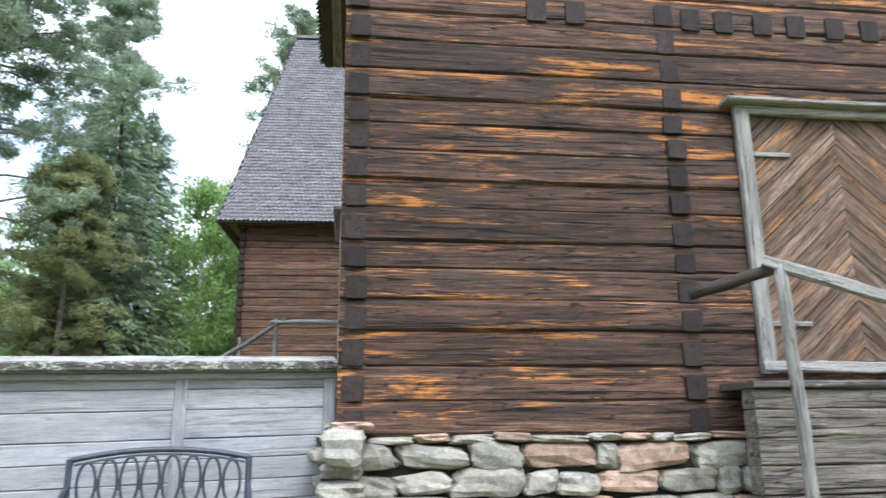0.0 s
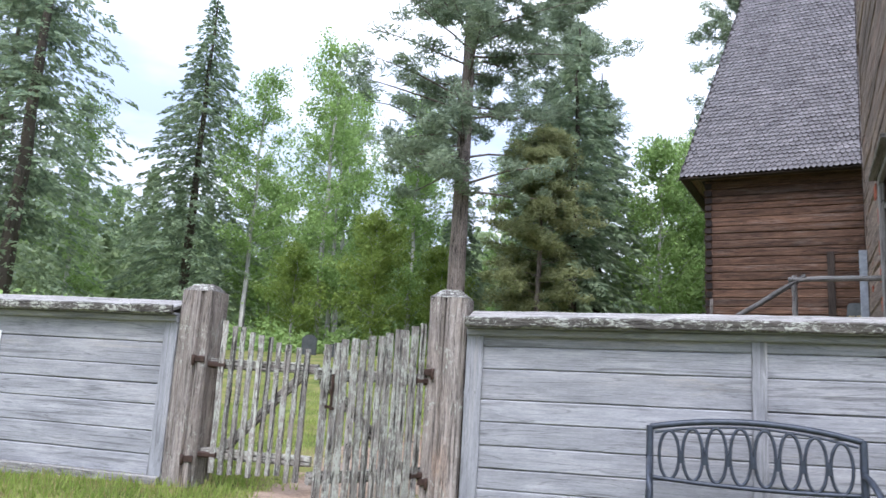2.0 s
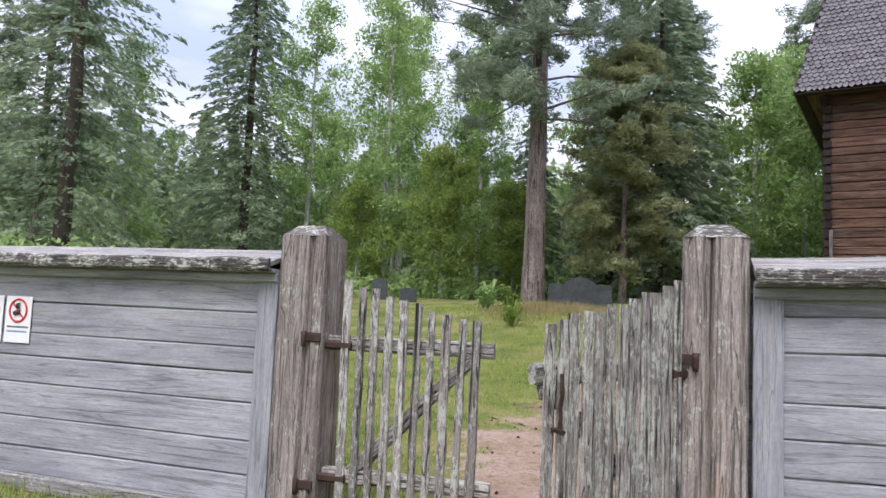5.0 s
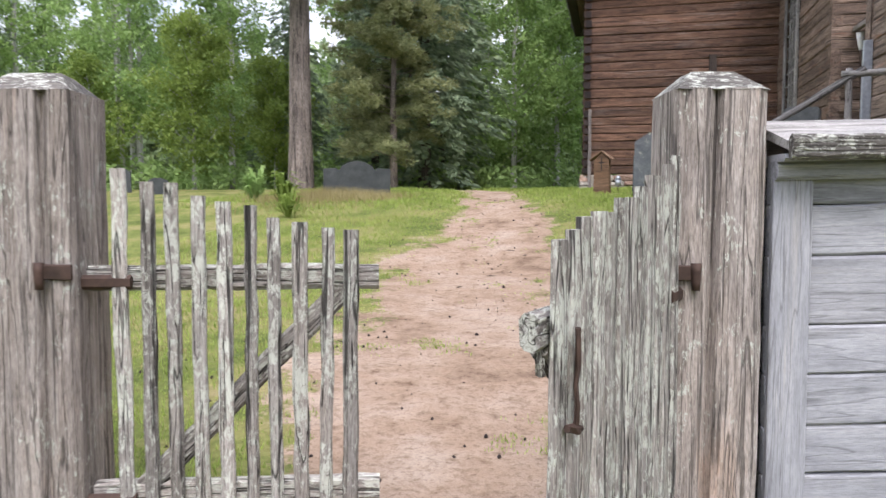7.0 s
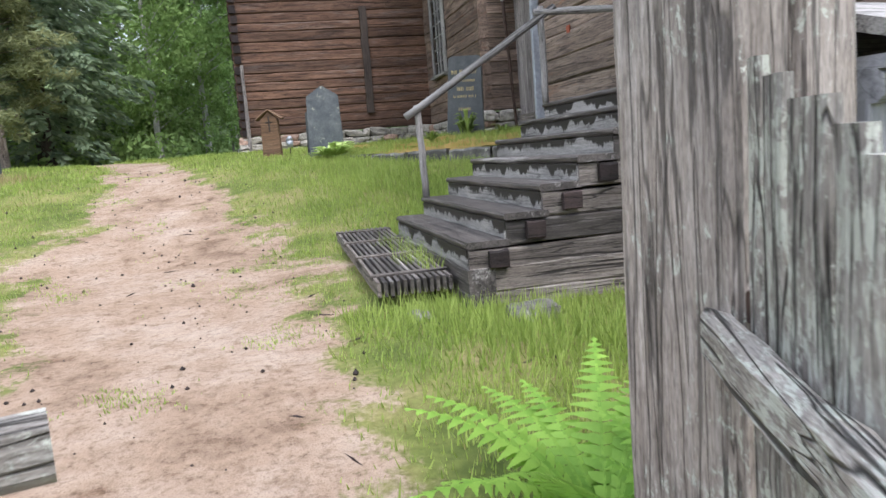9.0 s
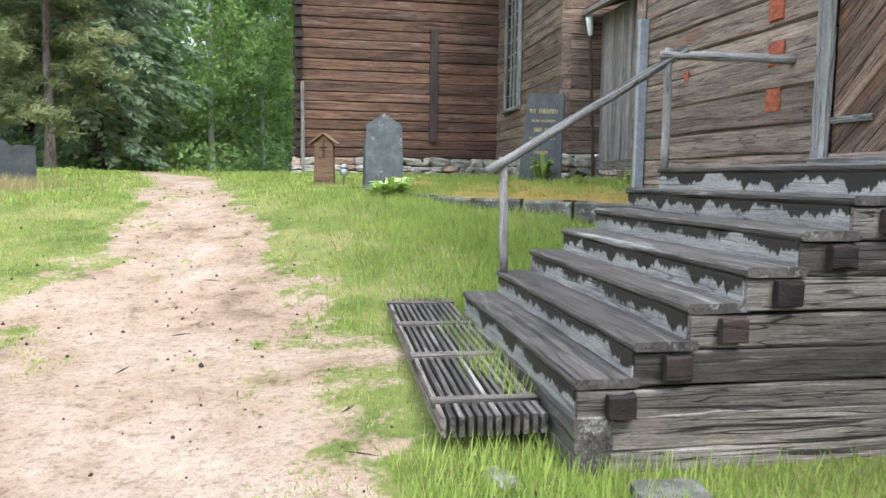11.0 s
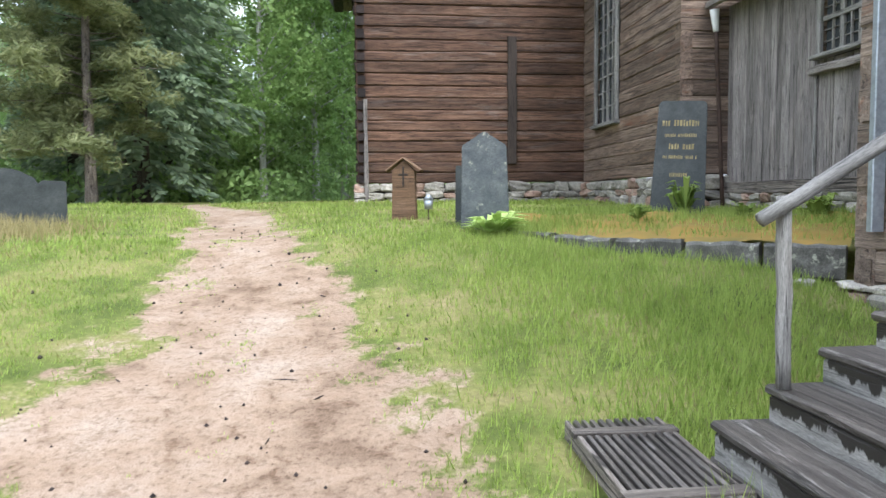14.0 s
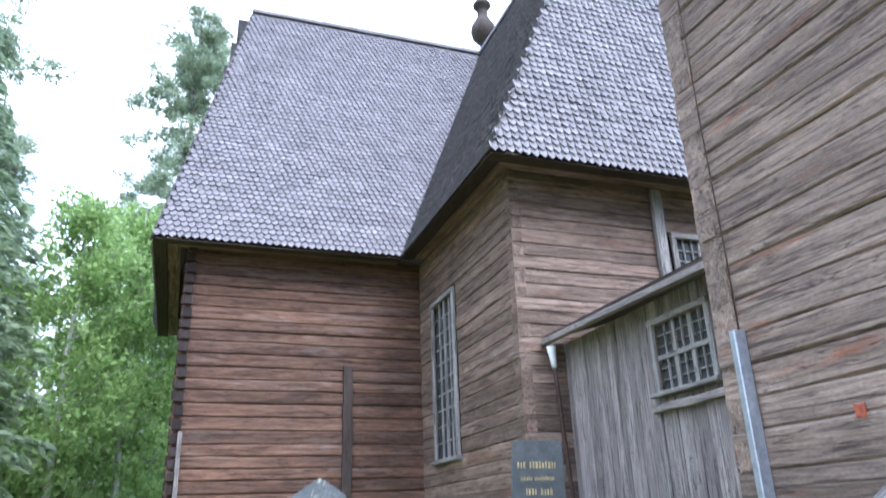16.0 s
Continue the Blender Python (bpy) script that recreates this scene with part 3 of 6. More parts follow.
east, liftE = fence_run("fence", 0.17, 3.56, 0.07, "grey weathered board fence with lichen-edged cap beside a log tower")
west, liftW = fence_run("fence", -14.0, -2.40, 0.0, "grey weathered board fence with lichen-edged cap beside the gate")
for f, us in ((east, (0.235, 2.27, 3.50)), (west, (-2.465, -4.9, -7.3, -9.7, -12.1))):
    lf = liftE if f is east else liftW
    for u in us:
        bar("batten", F(u, 0.035, 0.30 + lf(u)), F(u, 0.035, 1.60 + lf(u)), 0.13 if u in (0.235, -2.465) else 0.10, 0.03, M_FENCE, f, spin=14, seg=8, wob=0.002, bev=0.004)
for i in range(14):
    u = 0.4 + i * 0.22
    p = F(u, 0.10, 0.14)
    put(part("footing_stone", stone_mesh(0.24, 0.2, 0.16, i), M_FOUND, east), pose(*p, 0, 0, 14))
for i in range(10):
    u = -2.6 - i * 0.3
    put(part("footing_stone", stone_mesh(0.28, 0.2, 0.16, 50 + i), M_FOUND, west), pose(*F(u, 0.10, 0.14), 0, 0, 14))


def gate_post(u, zt, label):
    b = thing("gate_post", pose(*F(u, 0.165, 0.1), 0, 0, 14), label, "post", "gate posts")
    rnd = random.Random(int(u * 10) + 3)
    L = zt - 0.08 - 0.1
    # split post: square with rounded arrises and one deep drying crack
    ring, NP = [], 44
    for i in range(NP):
        a = 2 * math.pi * (i + 0.5) / NP
        k = 1 / max(abs(math.cos(a)), abs(math.sin(a)))
        r = 0.153 * min(k, 1.30)
        ring.append((r * math.cos(a), r * math.sin(a)))
    vs, fs, seg = [], [], 24
    offs = [rnd.gauss(0, 0.0012) for _ in ring]
    split = NP // 2 + (-2 if u > -1 else 2)
    for s in range(seg + 1):
        for i, ((x, y), o) in enumerate(zip(ring, offs)):
            k = 1 + o * 6 + rnd.gauss(0, 0.003) + 0.02 * noise.noise((x * 6, y * 6, s * 0.3 + u))
            if i == split:
                k *= 0.80
            skew = 0.022 * (0.5 - s / seg) if abs(i - split) < 4 else 0.0
            vs.append((L * s / seg, x * k, y * k + skew))
    R = len(ring)
    for s in range(seg):
        for j in range(R):
            fs.append((s * R + j, s * R + (j + 1) % R, s * R + R + (j + 1) % R, s * R + R + j))
    vs.append((L + 0.01, 0, 0))
    for j in range(R):
        fs.append((seg * R + j, seg * R + (j + 1) % R, len(vs) - 1))
    part("shaft", soup(vs, fs), M_POST, b, Matrix.Translation(F(u, 0.165, 0.1)) @ Matrix.Rotation(FA, 4, "Z") @ Matrix.Rotation(-math.pi / 2, 4, "Y"))
    bm = bmesh.new()
    bmesh.ops.create_cube(bm, size=1)
    bmesh.ops.bevel(bm, geom=bm.edges[:], offset=0.06, segments=1, affect="EDGES")
    for v in bm.verts:
        if v.co.z > 0:
            v.co.x *= 0.55
            v.co.y *= 0.35
        v.co.x *= 0.302
        v.co.y *= 0.302
        v.co.z *= 0.075
        v.co += Vector((rnd.gauss(0, 0.004), rnd.gauss(0, 0.004), rnd.gauss(0, 0.002)))
    part("cap", bm, M_LICHEN, b, Matrix.Translation(F(u, 0.165, zt - 0.05)) @ Matrix.Rotation(FA, 4, "Z"), "lichen-covered post top")
    a0, a1 = (-0.155, -0.085) if u > -1 else (0.055, 0.155)
    for z in (1.295, 0.475):
        part("hinge_strap", beam(a1 - a0, 0.014, 0.05, seg=3, wob=0.002, bev=0.004), M_IRON, b, Matrix.Translation(F(u + a0, 0.006, z)) @ Matrix.Rotation(FA, 4, "Z"), "rusty iron hinge strap")
        e = a1 if u > -1 else a0
        bar("hinge_pin", F(u + e, -0.004, z - 0.055), F(u + e, -0.004, z + 0.032), 0.026, 0.026, M_IRON, b, "rusty hinge hook", seg=3, wob=0.002, round_=1, taper=1.25)
    return b


gate_post(0.0, 1.97, "thick split wooden gate post with iron hinges")
gate_post(-2.25, 1.96, "thick weathered wooden gate post with iron hinges")


def gate_leaf(hinge, free, n, dens_w, z_lo, z_h, z_f, back, label, bars, seed, ext=0.05):
    """Pickets nailed to two bars; tops dip from the hinge to the free end."""
    rnd = random.Random(seed)
    h, e = Vector((*hinge, 0)), Vector((*free, 0))
    d = (e - h).normalized()
    nrm = Vector((-d.y, d.x, 0)) * back
    L = (e - h).length
    g = thing("gate_leaf", along(h + Vector((0, 0, z_lo)), e + Vector((0, 0, z_lo))), label, "gate", "gate leaves")
    for zb in bars:
        bar("bar", h + d * -0.05 + nrm * 0.045 + Vector((0, 0, zb)), h + d * (L + ext) + nrm * 0.045 + Vector((0, 0, zb)), 0.05, 0.085, M_PICKET, g, "lichen-spotted bar", seg=10, wob=0.004)
        bar("hinge", h + d * -0.20 + Vector((0, 0, zb - 0.01)), h + d * 0.10 + Vector((0, 0, zb - 0.01)), 0.028, 0.05, M_IRON, g, "rusty iron hinge pin", seg=3, wob=0.001)
    bar("brace", h + d * 0.08 + nrm * 0.045 + Vector((0, 0, bars[0] - 0.02)), h + d * (L - 0.06) + nrm * 0.045 + Vector((0, 0, bars[1] - 0.03)), 0.04, 0.08, M_PICKET, g, seg=8, wob=0.004)
    for i in range(n):
        f = (i + 0.5) / n
        c = h + d * (0.03 + f * (L - 0.04))
        dip = (1 - f) ** 1.6
        zt = z_f + (z_h - z_f) * dip + rnd.gauss(0, 0.008)
        lean = rnd.gauss(0, 0.006)
        p = c + Vector((0, 0, z_lo + rnd.gauss(0, 0.012)))
        q = c + d * lean + Vector((0, 0, zt))
        bar_ob = part("picket", beam((q - p).length, dens_w * rnd.uniform(0.85, 1.1), 0.024, seg=9, wob=0.003, bev=0.006, seed=seed * 97 + i), M_PICKET, g)
        x = (q - p).normalized()
        y = d - x * d.dot(x)
        y.normalize()
        mm = Matrix((x, y, x.cross(y))).transposed().to_4x4()
        mm.translation = p
        put(bar_ob, mm)
    return g, h, d, nrm, L


LG = gate_leaf((-5.52, 6.165), (-4.69, 6.43), 10, 0.047, 0.36, 1.66, 1.43, 1, "half-open picket gate leaf of grey lichened slats", (0.52, 1.265), 5)
RG = gate_leaf((-3.655, 6.56), (-3.995, 5.66), 12, 0.062, 0.36, 1.68, 1.46, -1, "outward-swung picket gate leaf of grey lichened slats", (0.53, 1.235), 6, 0.0)
bar("latch_block", Vector((-4.015, 5.72, 1.13)), Vector((-4.015, 5.72, 1.235)), 0.022, 0.032, M_LICHEN, RG[0], "lichened latch block", seg=3)
bar("latch_chain", Vector((-3.935, 5.74, 1.02)), Vector((-3.935, 5.74, 1.24)), 0.012, 0.03, M_IRON, RG[0], "rusty latch hook", seg=5, wob=0.004)
bar("latch_chain", Vector((-3.955, 5.70, 1.02)), Vector((-3.925, 5.76, 1.0)), 0.01, 0.02, M_IRON, RG[0], seg=3)

# ---- log walls ----
def log_wall(name, m, length, z0, z1, h, depth, material, label, holes=(), ends=(), cross=(), jut=0.0, seed=1, heads=None, arris=0.024):
    """Hewn logs stacked along local x from 0 to length, face at local y = 0, inside at +y. holes: (x0, x1, z0, z1).
    ends: at which ends the crossing wall's log heads show; cross: further x where log heads show."""
    rnd = random.Random(seed)
    w = thing(name, m, label, "wall", kind="structure")
    z, i = z0, 0
    while z < z1 - 0.05:
        hh = min(h * rnd.uniform(0.88, 1.12), z1 - z)
        spans = [(0.0, length)]
        for a, b, c, d in holes:
            if z + hh * 0.5 > c and z + hh * 0.5 < d:
                spans = [s for p, q in spans for s in ((p, min(q, a)), (max(p, b), q)) if s[1] - s[0] > 0.03]
        for p, q in spans:
            seg = max(2, int((q - p) / 0.7))
            me = beam(q - p, depth, hh + 0.006, seg=seg, wob=0.008, bev=arris, seed=seed * 1000 + i * 7 + int(p * 10))
            part("log", me, material, w, m @ Matrix.Translation((p, depth / 2 + rnd.uniform(-0.012, 0.012), z + hh / 2)))
        for x in list(ends) + list(cross):
            hd = beam(0.22, hh * 0.70, 0.19, seg=1, wob=0.006, bev=0.012, seed=seed * 77 + i)
            j = jut + rnd.uniform(0.012, 0.045)
            part("log_head", hd, heads or M_LOGEND, w, m @ Matrix.Translation((x + rnd.uniform(-0.012, 0.012), -j, z + hh * (0.06 + 0.31))) @ Matrix.Rotation(math.pi / 2, 4, "Z") @ Matrix.Rotation(math.pi / 2, 4, "X"))
        z += hh
        i += 1
    return w


def dry_stones(name, m, length, z0, z1, thick, label, seed, batter=0.06, big=0.42, rows=None):
    """Irregular dry-laid field stones along local x, outer face near local y = 0."""
    rnd = random.Random(seed)
    w = thing(name, m, label, "foundation", kind="structure")
    # near-black core that shows through the gaps between the stones
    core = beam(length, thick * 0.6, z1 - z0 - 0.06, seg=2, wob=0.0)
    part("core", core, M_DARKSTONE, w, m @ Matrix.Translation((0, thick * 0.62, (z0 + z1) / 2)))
    z = z0
    while z < z1 - 0.04:
        hh = min(rnd.uniform(0.11, 0.26), z1 - z)
        x = -0.05
        while x < length:
            lw = rnd.uniform(0.18, big * 1.6)
            hs = hh * rnd.uniform(0.8, 1.12)
            me = stone_mesh(lw * 1.02, thick * rnd.uniform(0.9, 1.15), hs * 1.06, rnd.random(), jag=0.13)
            mat = M_PINK if rnd.random() < 0.25 else M_FOUND
            out = batter * (z1 - z) + rnd.uniform(-0.02, 0.03)
            put(part("stone", me, mat, w), m @ Matrix.Translation((x + lw / 2, thick / 2 - out, z + hh / 2 + rnd.uniform(-0.015, 0.015))) @ Matrix.Rotation(rnd.gauss(0, 0.06), 4, "Y"))
            x += lw
        z += hh
    return w


M_DARKSTONE = plain("dark_wall_core", (0.03, 0.026, 0.022), 0.95, 0, 0.4)

# bell tower: local frame with x along its south face, y inwards
TA = radians(2.5)
T = Matrix.Translation((-0.05, 7.21, 0)) @ Matrix.Rotation(TA, 4, "Z")
TW, TL, TZ0, TZ1 = 8.6, 8.65, 1.17, 9.5
DOOR_S = (3.85, 6.05, 1.68, 4.28)
log_wall("wall_tower_south", T, TW, TZ0, TZ1, 0.285, 0.24, M_TOWER, "dark weathered log wall with golden streaks of bare wood", holes=[DOOR_S], ends=(0.135, TW - 0.135), cross=(3.22,), jut=0.0, seed=11)
# beam heads under the upper floor
tsouth = [o for o in WORLD if o.name.startswith("wall_tower_south")][0]
for x in (1.88, 2.28, 3.5, 3.86, 4.29, 4.66, 5.1, 5.5):
    part("beam_head", beam(0.2, 0.20, 0.24, seg=1, wob=0.004), M_LOGEND, tsouth, T @ Matrix.Translation((x, -0.03, 5.27)) @ Matrix.Rotation(math.pi / 2, 4, "Z"))
TWM = T @ Matrix.Translation((0, TL, 0)) @ Matrix.Rotation(-math.pi / 2, 4, "Z")
DOOR_W = (3.3, 4.9, 2.05, 4.25)
log_wall("wall_tower_west", TWM, TL - 0.02, TZ0 + 0.13, TZ1, 0.285, 0.24, M_TOWER_W, "weathered grey-brown log wall of the bell tower", holes=[DOOR_W], ends=(0.13,), jut=-0.02, seed=12, heads=M_TOWER_W)
TEM = T @ Matrix.Translation((TW, 0, 0)) @ Matrix.Rotation(math.pi / 2, 4, "Z")
log_wall("wall_tower_east", TEM, TL, TZ0, TZ1, 0.285, 0.24, M_TOWER_W, "weathered log wall of the bell tower", seed=13)
TNM = T @ Matrix.Translation((TW, TL, 0)) @ Matrix.Rotation(math.pi, 4, "Z")
log_wall("wall_tower_north", TNM, TW, TZ0, TZ1, 0.285, 0.24, M_TOWER_W, "weathered log wall of the bell tower", seed=14)
dry_stones("foundation_tower_south", T @ Matrix.Translation((-0.12, -0.06, 0)), 3.75, 0.02, 1.17, 0.34, "dry-laid field stone footing of the log tower", 21, big=0.45)
dry_stones("foundation_tower_west", TWM @ Matrix.Translation((-0.1, -0.06, 0)), TL + 0.15, 0.15, 1.28, 0.34, "dry-laid field stone footing of the log tower", 22, big=0.4)


def slope(name, parent, quad, material, sw=0.20, sh=0.26, label="", cut=None, scale=1.0):
    """A roof slope covered with pointed shingles. quad: eave left, eave right, ridge right, ridge left; cut(point) drops shingles."""
    a, b, c, d = (Vector(p) for p in quad)
    ex = (b - a).normalized()
    nrm = ex.cross((d - a)).normalized()
    up = nrm.cross(ex).normalized()
    H = max((d - a).dot(up), (c - a).dot(up))
    th = 0.10
    vs = [p for p in (a, b, c, d)] + [p - nrm * th for p in (a, b, c, d)]
    deck = part("roof_deck", soup([tuple(p) for p in vs], [(0, 1, 2, 3), (7, 6, 5, 4), (0, 4, 5, 1), (1, 5, 6, 2), (2, 6, 7, 3), (3, 7, 4, 0)]), M_DARKWOOD, parent, Matrix())
    W0 = (b - a).length
    l0, r0 = 0.0, W0
    lt, rt = (d - a).dot(ex), (c - a).dot(ex)
    verts, faces, single = [], [], []
    rnd = random.Random(name)
    n = int((H - sh * 1.4) / sh)
    for j in range(n + 1):
        y0 = j * sh - 0.10
        f = max(0.0, min(1.0, (y0 + 0.1) / H))
        x0, x1 = l0 + (lt - l0) * f, r0 + (rt - r0) * f
        x = x0 + (sw / 2 if j % 2 else 0.0) - sw * 0.25
        while x < x1 - sw * 0.2:
            cx = x + sw / 2
            y = y0 + rnd.gauss(0, 0.008)
            if cut and cut(a + ex * cx + up * y):
                x += sw
                continue
            if name in ("nave_s", "trans_s", "nave_w") and j < 4:
                if not single:
                    w2, lo, hi = sw * 0.465, 0.065, 0.012
                    pr_ = [(-w2, sh * 1.5, hi), (w2, sh * 1.5, hi), (w2, sh * 0.52, lo * 0.75), (w2 * 0.1, 0, lo), (-w2 * 0.1, 0, lo), (-w2, sh * 0.52, lo * 0.75)]
                    single.append(soup(pr_ + [(p_[0], p_[1], p_[2] - 0.022) for p_ in pr_], [(0, 5, 4, 3, 2, 1)] + [(k, (k + 1) % 6, 6 + (k + 1) % 6, 6 + k) for k in (1, 2, 3, 4, 5)]))
                mm_ = Matrix((ex, up, nrm)).transposed().to_4x4()
                mm_.translation = a + ex * cx + up * y
                part("shingle", single[0], material, parent, mm_)
                x += sw
                continue
            w2 = sw * 0.465
            lo, hi = 0.065 + rnd.gauss(0, 0.008), 0.012
            base = len(verts)
            prof = [(-w2, sh * 1.5, hi), (w2, sh * 1.5, hi), (w2, sh * 0.52, lo * 0.75), (w2 * 0.10, 0, lo), (-w2 * 0.10, 0, lo), (-w2, sh * 0.52, lo * 0.75)]
            for px, py, pz in prof:
                verts.append(tuple(a + ex * (cx + px) + up * (y + py) + nrm * pz))
            for px, py, pz in prof:
                verts.append(tuple(a + ex * (cx + px) + up * (y + py) + nrm * (pz - 0.022)))
            faces.append(tuple(base + k for k in (0, 5, 4, 3, 2, 1)))
            for k in (2, 3, 4, 1, 5):
                k2 = (k + 1) % 6
                faces.append((base + k, base + k2, base + 6 + k2, base + 6 + k))
            x += sw
    part("shingles", soup(verts, faces), material, parent, Matrix(), label or "grey pointed wooden shingles", "stuff")
    return deck


# tower roof: only its projecting eaves come into view
tr = thing("tower_roof", T @ Matrix.Translation((0, 0, 9.5)), "dark shingled roof of the bell tower with boarded eaves", "roof", kind="structure")
def tq(*pts):
    return [T @ Vector(p) for p in pts]
e, zt, ri = 0.6, 9.45, 2.6
slope("tower_w", tr, tq((-e, TL + e, zt), (-e, -e, zt), (ri, ri, zt + 5), (ri, TL - ri, zt + 5)), M_SHINGLE, 0.165, 0.17)
slope("tower_s", tr, tq((-e, -e, zt), (TW + e, -e, zt), (TW - ri, ri, zt + 5), (ri, ri, zt + 5)), M_SHINGLE)
slope("tower_e", tr, tq((TW + e, -e, zt), (TW + e, TL + e, zt), (TW - ri, TL - ri, zt + 5), (TW - ri, ri, zt + 5)), M_SHINGLE, 0.4, 0.6)
slope("tower_n", tr, tq((TW + e, TL + e, zt), (-e, TL + e, zt), (ri, TL - ri, zt + 5), (TW - ri, TL - ri, zt + 5)), M_SHINGLE, 0.4, 0.6)
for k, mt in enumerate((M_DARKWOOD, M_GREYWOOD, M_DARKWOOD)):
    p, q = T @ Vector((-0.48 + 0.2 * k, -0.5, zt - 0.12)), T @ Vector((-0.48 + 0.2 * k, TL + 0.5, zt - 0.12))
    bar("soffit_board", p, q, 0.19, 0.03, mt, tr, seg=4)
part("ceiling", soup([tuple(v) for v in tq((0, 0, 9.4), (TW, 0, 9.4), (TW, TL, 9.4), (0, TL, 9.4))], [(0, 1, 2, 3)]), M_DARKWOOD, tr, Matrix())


def diagonal_door(name, m, w, h, label, mirror=True, header=True):
    """A boarded double door in a plank frame; boards run up to the middle. Local x across, y inwards, z up, origin bottom left."""
    d = thing(name, m, label, "door", kind="structure")
    part("backing", beam(w, 0.04, h, seg=1, wob=0), M_DARKWOOD, d, m @ Matrix.Translation((0, 0.10, h / 2)))
    leafs = [(0.0, w / 2, 1), (w / 2, w, -1)] if mirror else [(0.0, w, 1)]
    bw = 0.17
    for x0, x1, s in leafs:
        lw = x1 - x0
        k = -lw * 1.0
        ang = radians(42)
        while k < h + 0.2:
            # a slanted strip clipped to the leaf
            t = math.tan(ang)
            lo0, lo1, hi0, hi1 = k, k + lw * t, k + bw / math.cos(ang) - 0.012, k + lw * t + bw / math.cos(ang) - 0.012
            pts = [(0, lo0), (lw, lo1), (lw, hi1), (0, hi0)]
            def clip(ps, f, inter):
                out = []
                for i in range(len(ps)):
                    p, q = ps[i - 1], ps[i]
                    if f(q):
                        if not f(p):
                            out.append(inter(p, q))
                        out.append(q)
                    elif f(p):
                        out.append(inter(p, q))
                return out
            for lim, sg in ((0.0, 1), (h, -1)):
                pts = clip(pts, lambda p, lim=lim, sg=sg: sg * (p[1] - lim) >= 0, lambda p, q, lim=lim: (p[0] + (q[0] - p[0]) * (lim - p[1]) / (q[1] - p[1]), lim)) if pts else pts
            if len(pts) >= 3:
                c, sn = math.cos(ang), math.sin(ang)
                # local frame of the board: x along it
                loc = [((px) * c + (pz) * sn, -(px) * sn + (pz) * c) for px, pz in pts]
                vs = [(u, 0.0, v) for u, v in loc] + [(u, 0.03, v) for u, v in loc]
                n = len(loc)
                fs = [tuple(range(n)), tuple(range(2 * n - 1, n - 1, -1))] + [(i, i + n, (i + 1) % n + n, (i + 1) % n) for i in range(n)]
                me = soup(vs, fs)
                flip = Matrix.Translation((x0, 0.05, 0)) if s == 1 else Matrix.Translation((x1, 0.05, 0)) @ Matrix.Diagonal((-1, 1, 1, 1))
                part("board", me, M_DOOR, d, m @ flip @ Matrix.Rotation(-ang, 4, "Y"))
            k += bw / math.cos(ang)
    fr = 0.15
    for x in (-fr / 2, w + fr / 2):
        bar("frame_post", m @ Vector((x, 0.0, -0.12)), m @ Vector((x, 0.0, h + 0.06)), fr, 0.07, M_GREYWOOD, d, spin=math.degrees(m.to_euler().z), seg=5, wob=0.003)
    bar("frame_head", m @ Vector((-fr, 0.0, h + 0.04)), m @ Vector((w + fr, 0.0, h + 0.04)), 0.07, 0.09, M_GREYWOOD, d, seg=4, wob=0.003)
    if header:
        bar("drip_board", m @ Vector((-fr - 0.12, -0.05, h + 0.11)), m @ Vector((w + fr + 0.12, -0.05, h + 0.11)), 0.17, 0.045, M_GREYWOOD, d, seg=6, wob=0.003)
    for z in (h * 0.14, h * 0.83):
        bar("strap_hinge", m @ Vector((-0.04, 0.03, z)), m @ Vector((0.42, 0.03, z)), 0.02, 0.05, M_GREYWOOD, d, "pale wooden batten hinge", seg=3, wob=0.002)
    bar("sill", m @ Vector((-fr, 0.0, -0.06)), m @ Vector((w + fr, 0.0, -0.06)), 0.1, 0.1, M_GREYWOOD, d, seg=4)
    return d


diagonal_door("door_tower_south", T @ Matrix.Translation((4.0, -0.03, 1.80)), 1.9, 2.45, "closed double door of diagonal boards streaked orange in a grey frame")
diagonal_door("door_tower_west", TWM @ Matrix.Translation((3.42, -0.03, 2.10)), 1.36, 2.05, "closed door of diagonal weathered boards in a grey frame")

# ---- churchyard stairs ----
stair = thing("outdoor_stairs", Matrix.Translation((-2.2, 11.8, 0.4)), "worn dark wet log stairs with a bare pole handrail", "stairs")
SX, SY0, SY1, RISE, RUN = -3.08, 10.44, 13.23, 0.181, 0.288
for i in range(7):
    x, zt = SX + i * RUN, 0.925 + i * RISE
    dp = 0.34 if i < 6 else 2.3
    z0 = zt - RISE
    y0 = SY0 + 0.015 * random.Random(i).uniform(-1, 1)
    bar("tread", (x + dp / 2, y0, zt - 0.025), (x + dp / 2, SY1, zt - 0.025), dp, 0.05, M_STEP, stair, seg=12, wob=0.004, bev=0.015)
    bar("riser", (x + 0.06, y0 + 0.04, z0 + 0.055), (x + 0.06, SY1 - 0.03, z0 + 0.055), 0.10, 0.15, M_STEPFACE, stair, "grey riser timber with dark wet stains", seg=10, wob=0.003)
    for y, sgn in ((SY0 + 0.12, 1), (SY1 - 0.12, -1)):
        bar("side_log", (x + 0.02, y, z0 + 0.04), (-0.12, y, z0 + 0.04), 0.20, RISE - 0.01, M_STEP if i % 3 == 1 else M_STEPSIDE, stair, seg=8, wob=0.006)
        bar("log_end", (x + 0.16, y - 0.135 * sgn, z0 + 0.05), (x + 0.30, y - 0.135 * sgn, z0 + 0.05), 0.05, RISE * 0.7, M_LOGEND, stair, seg=2)
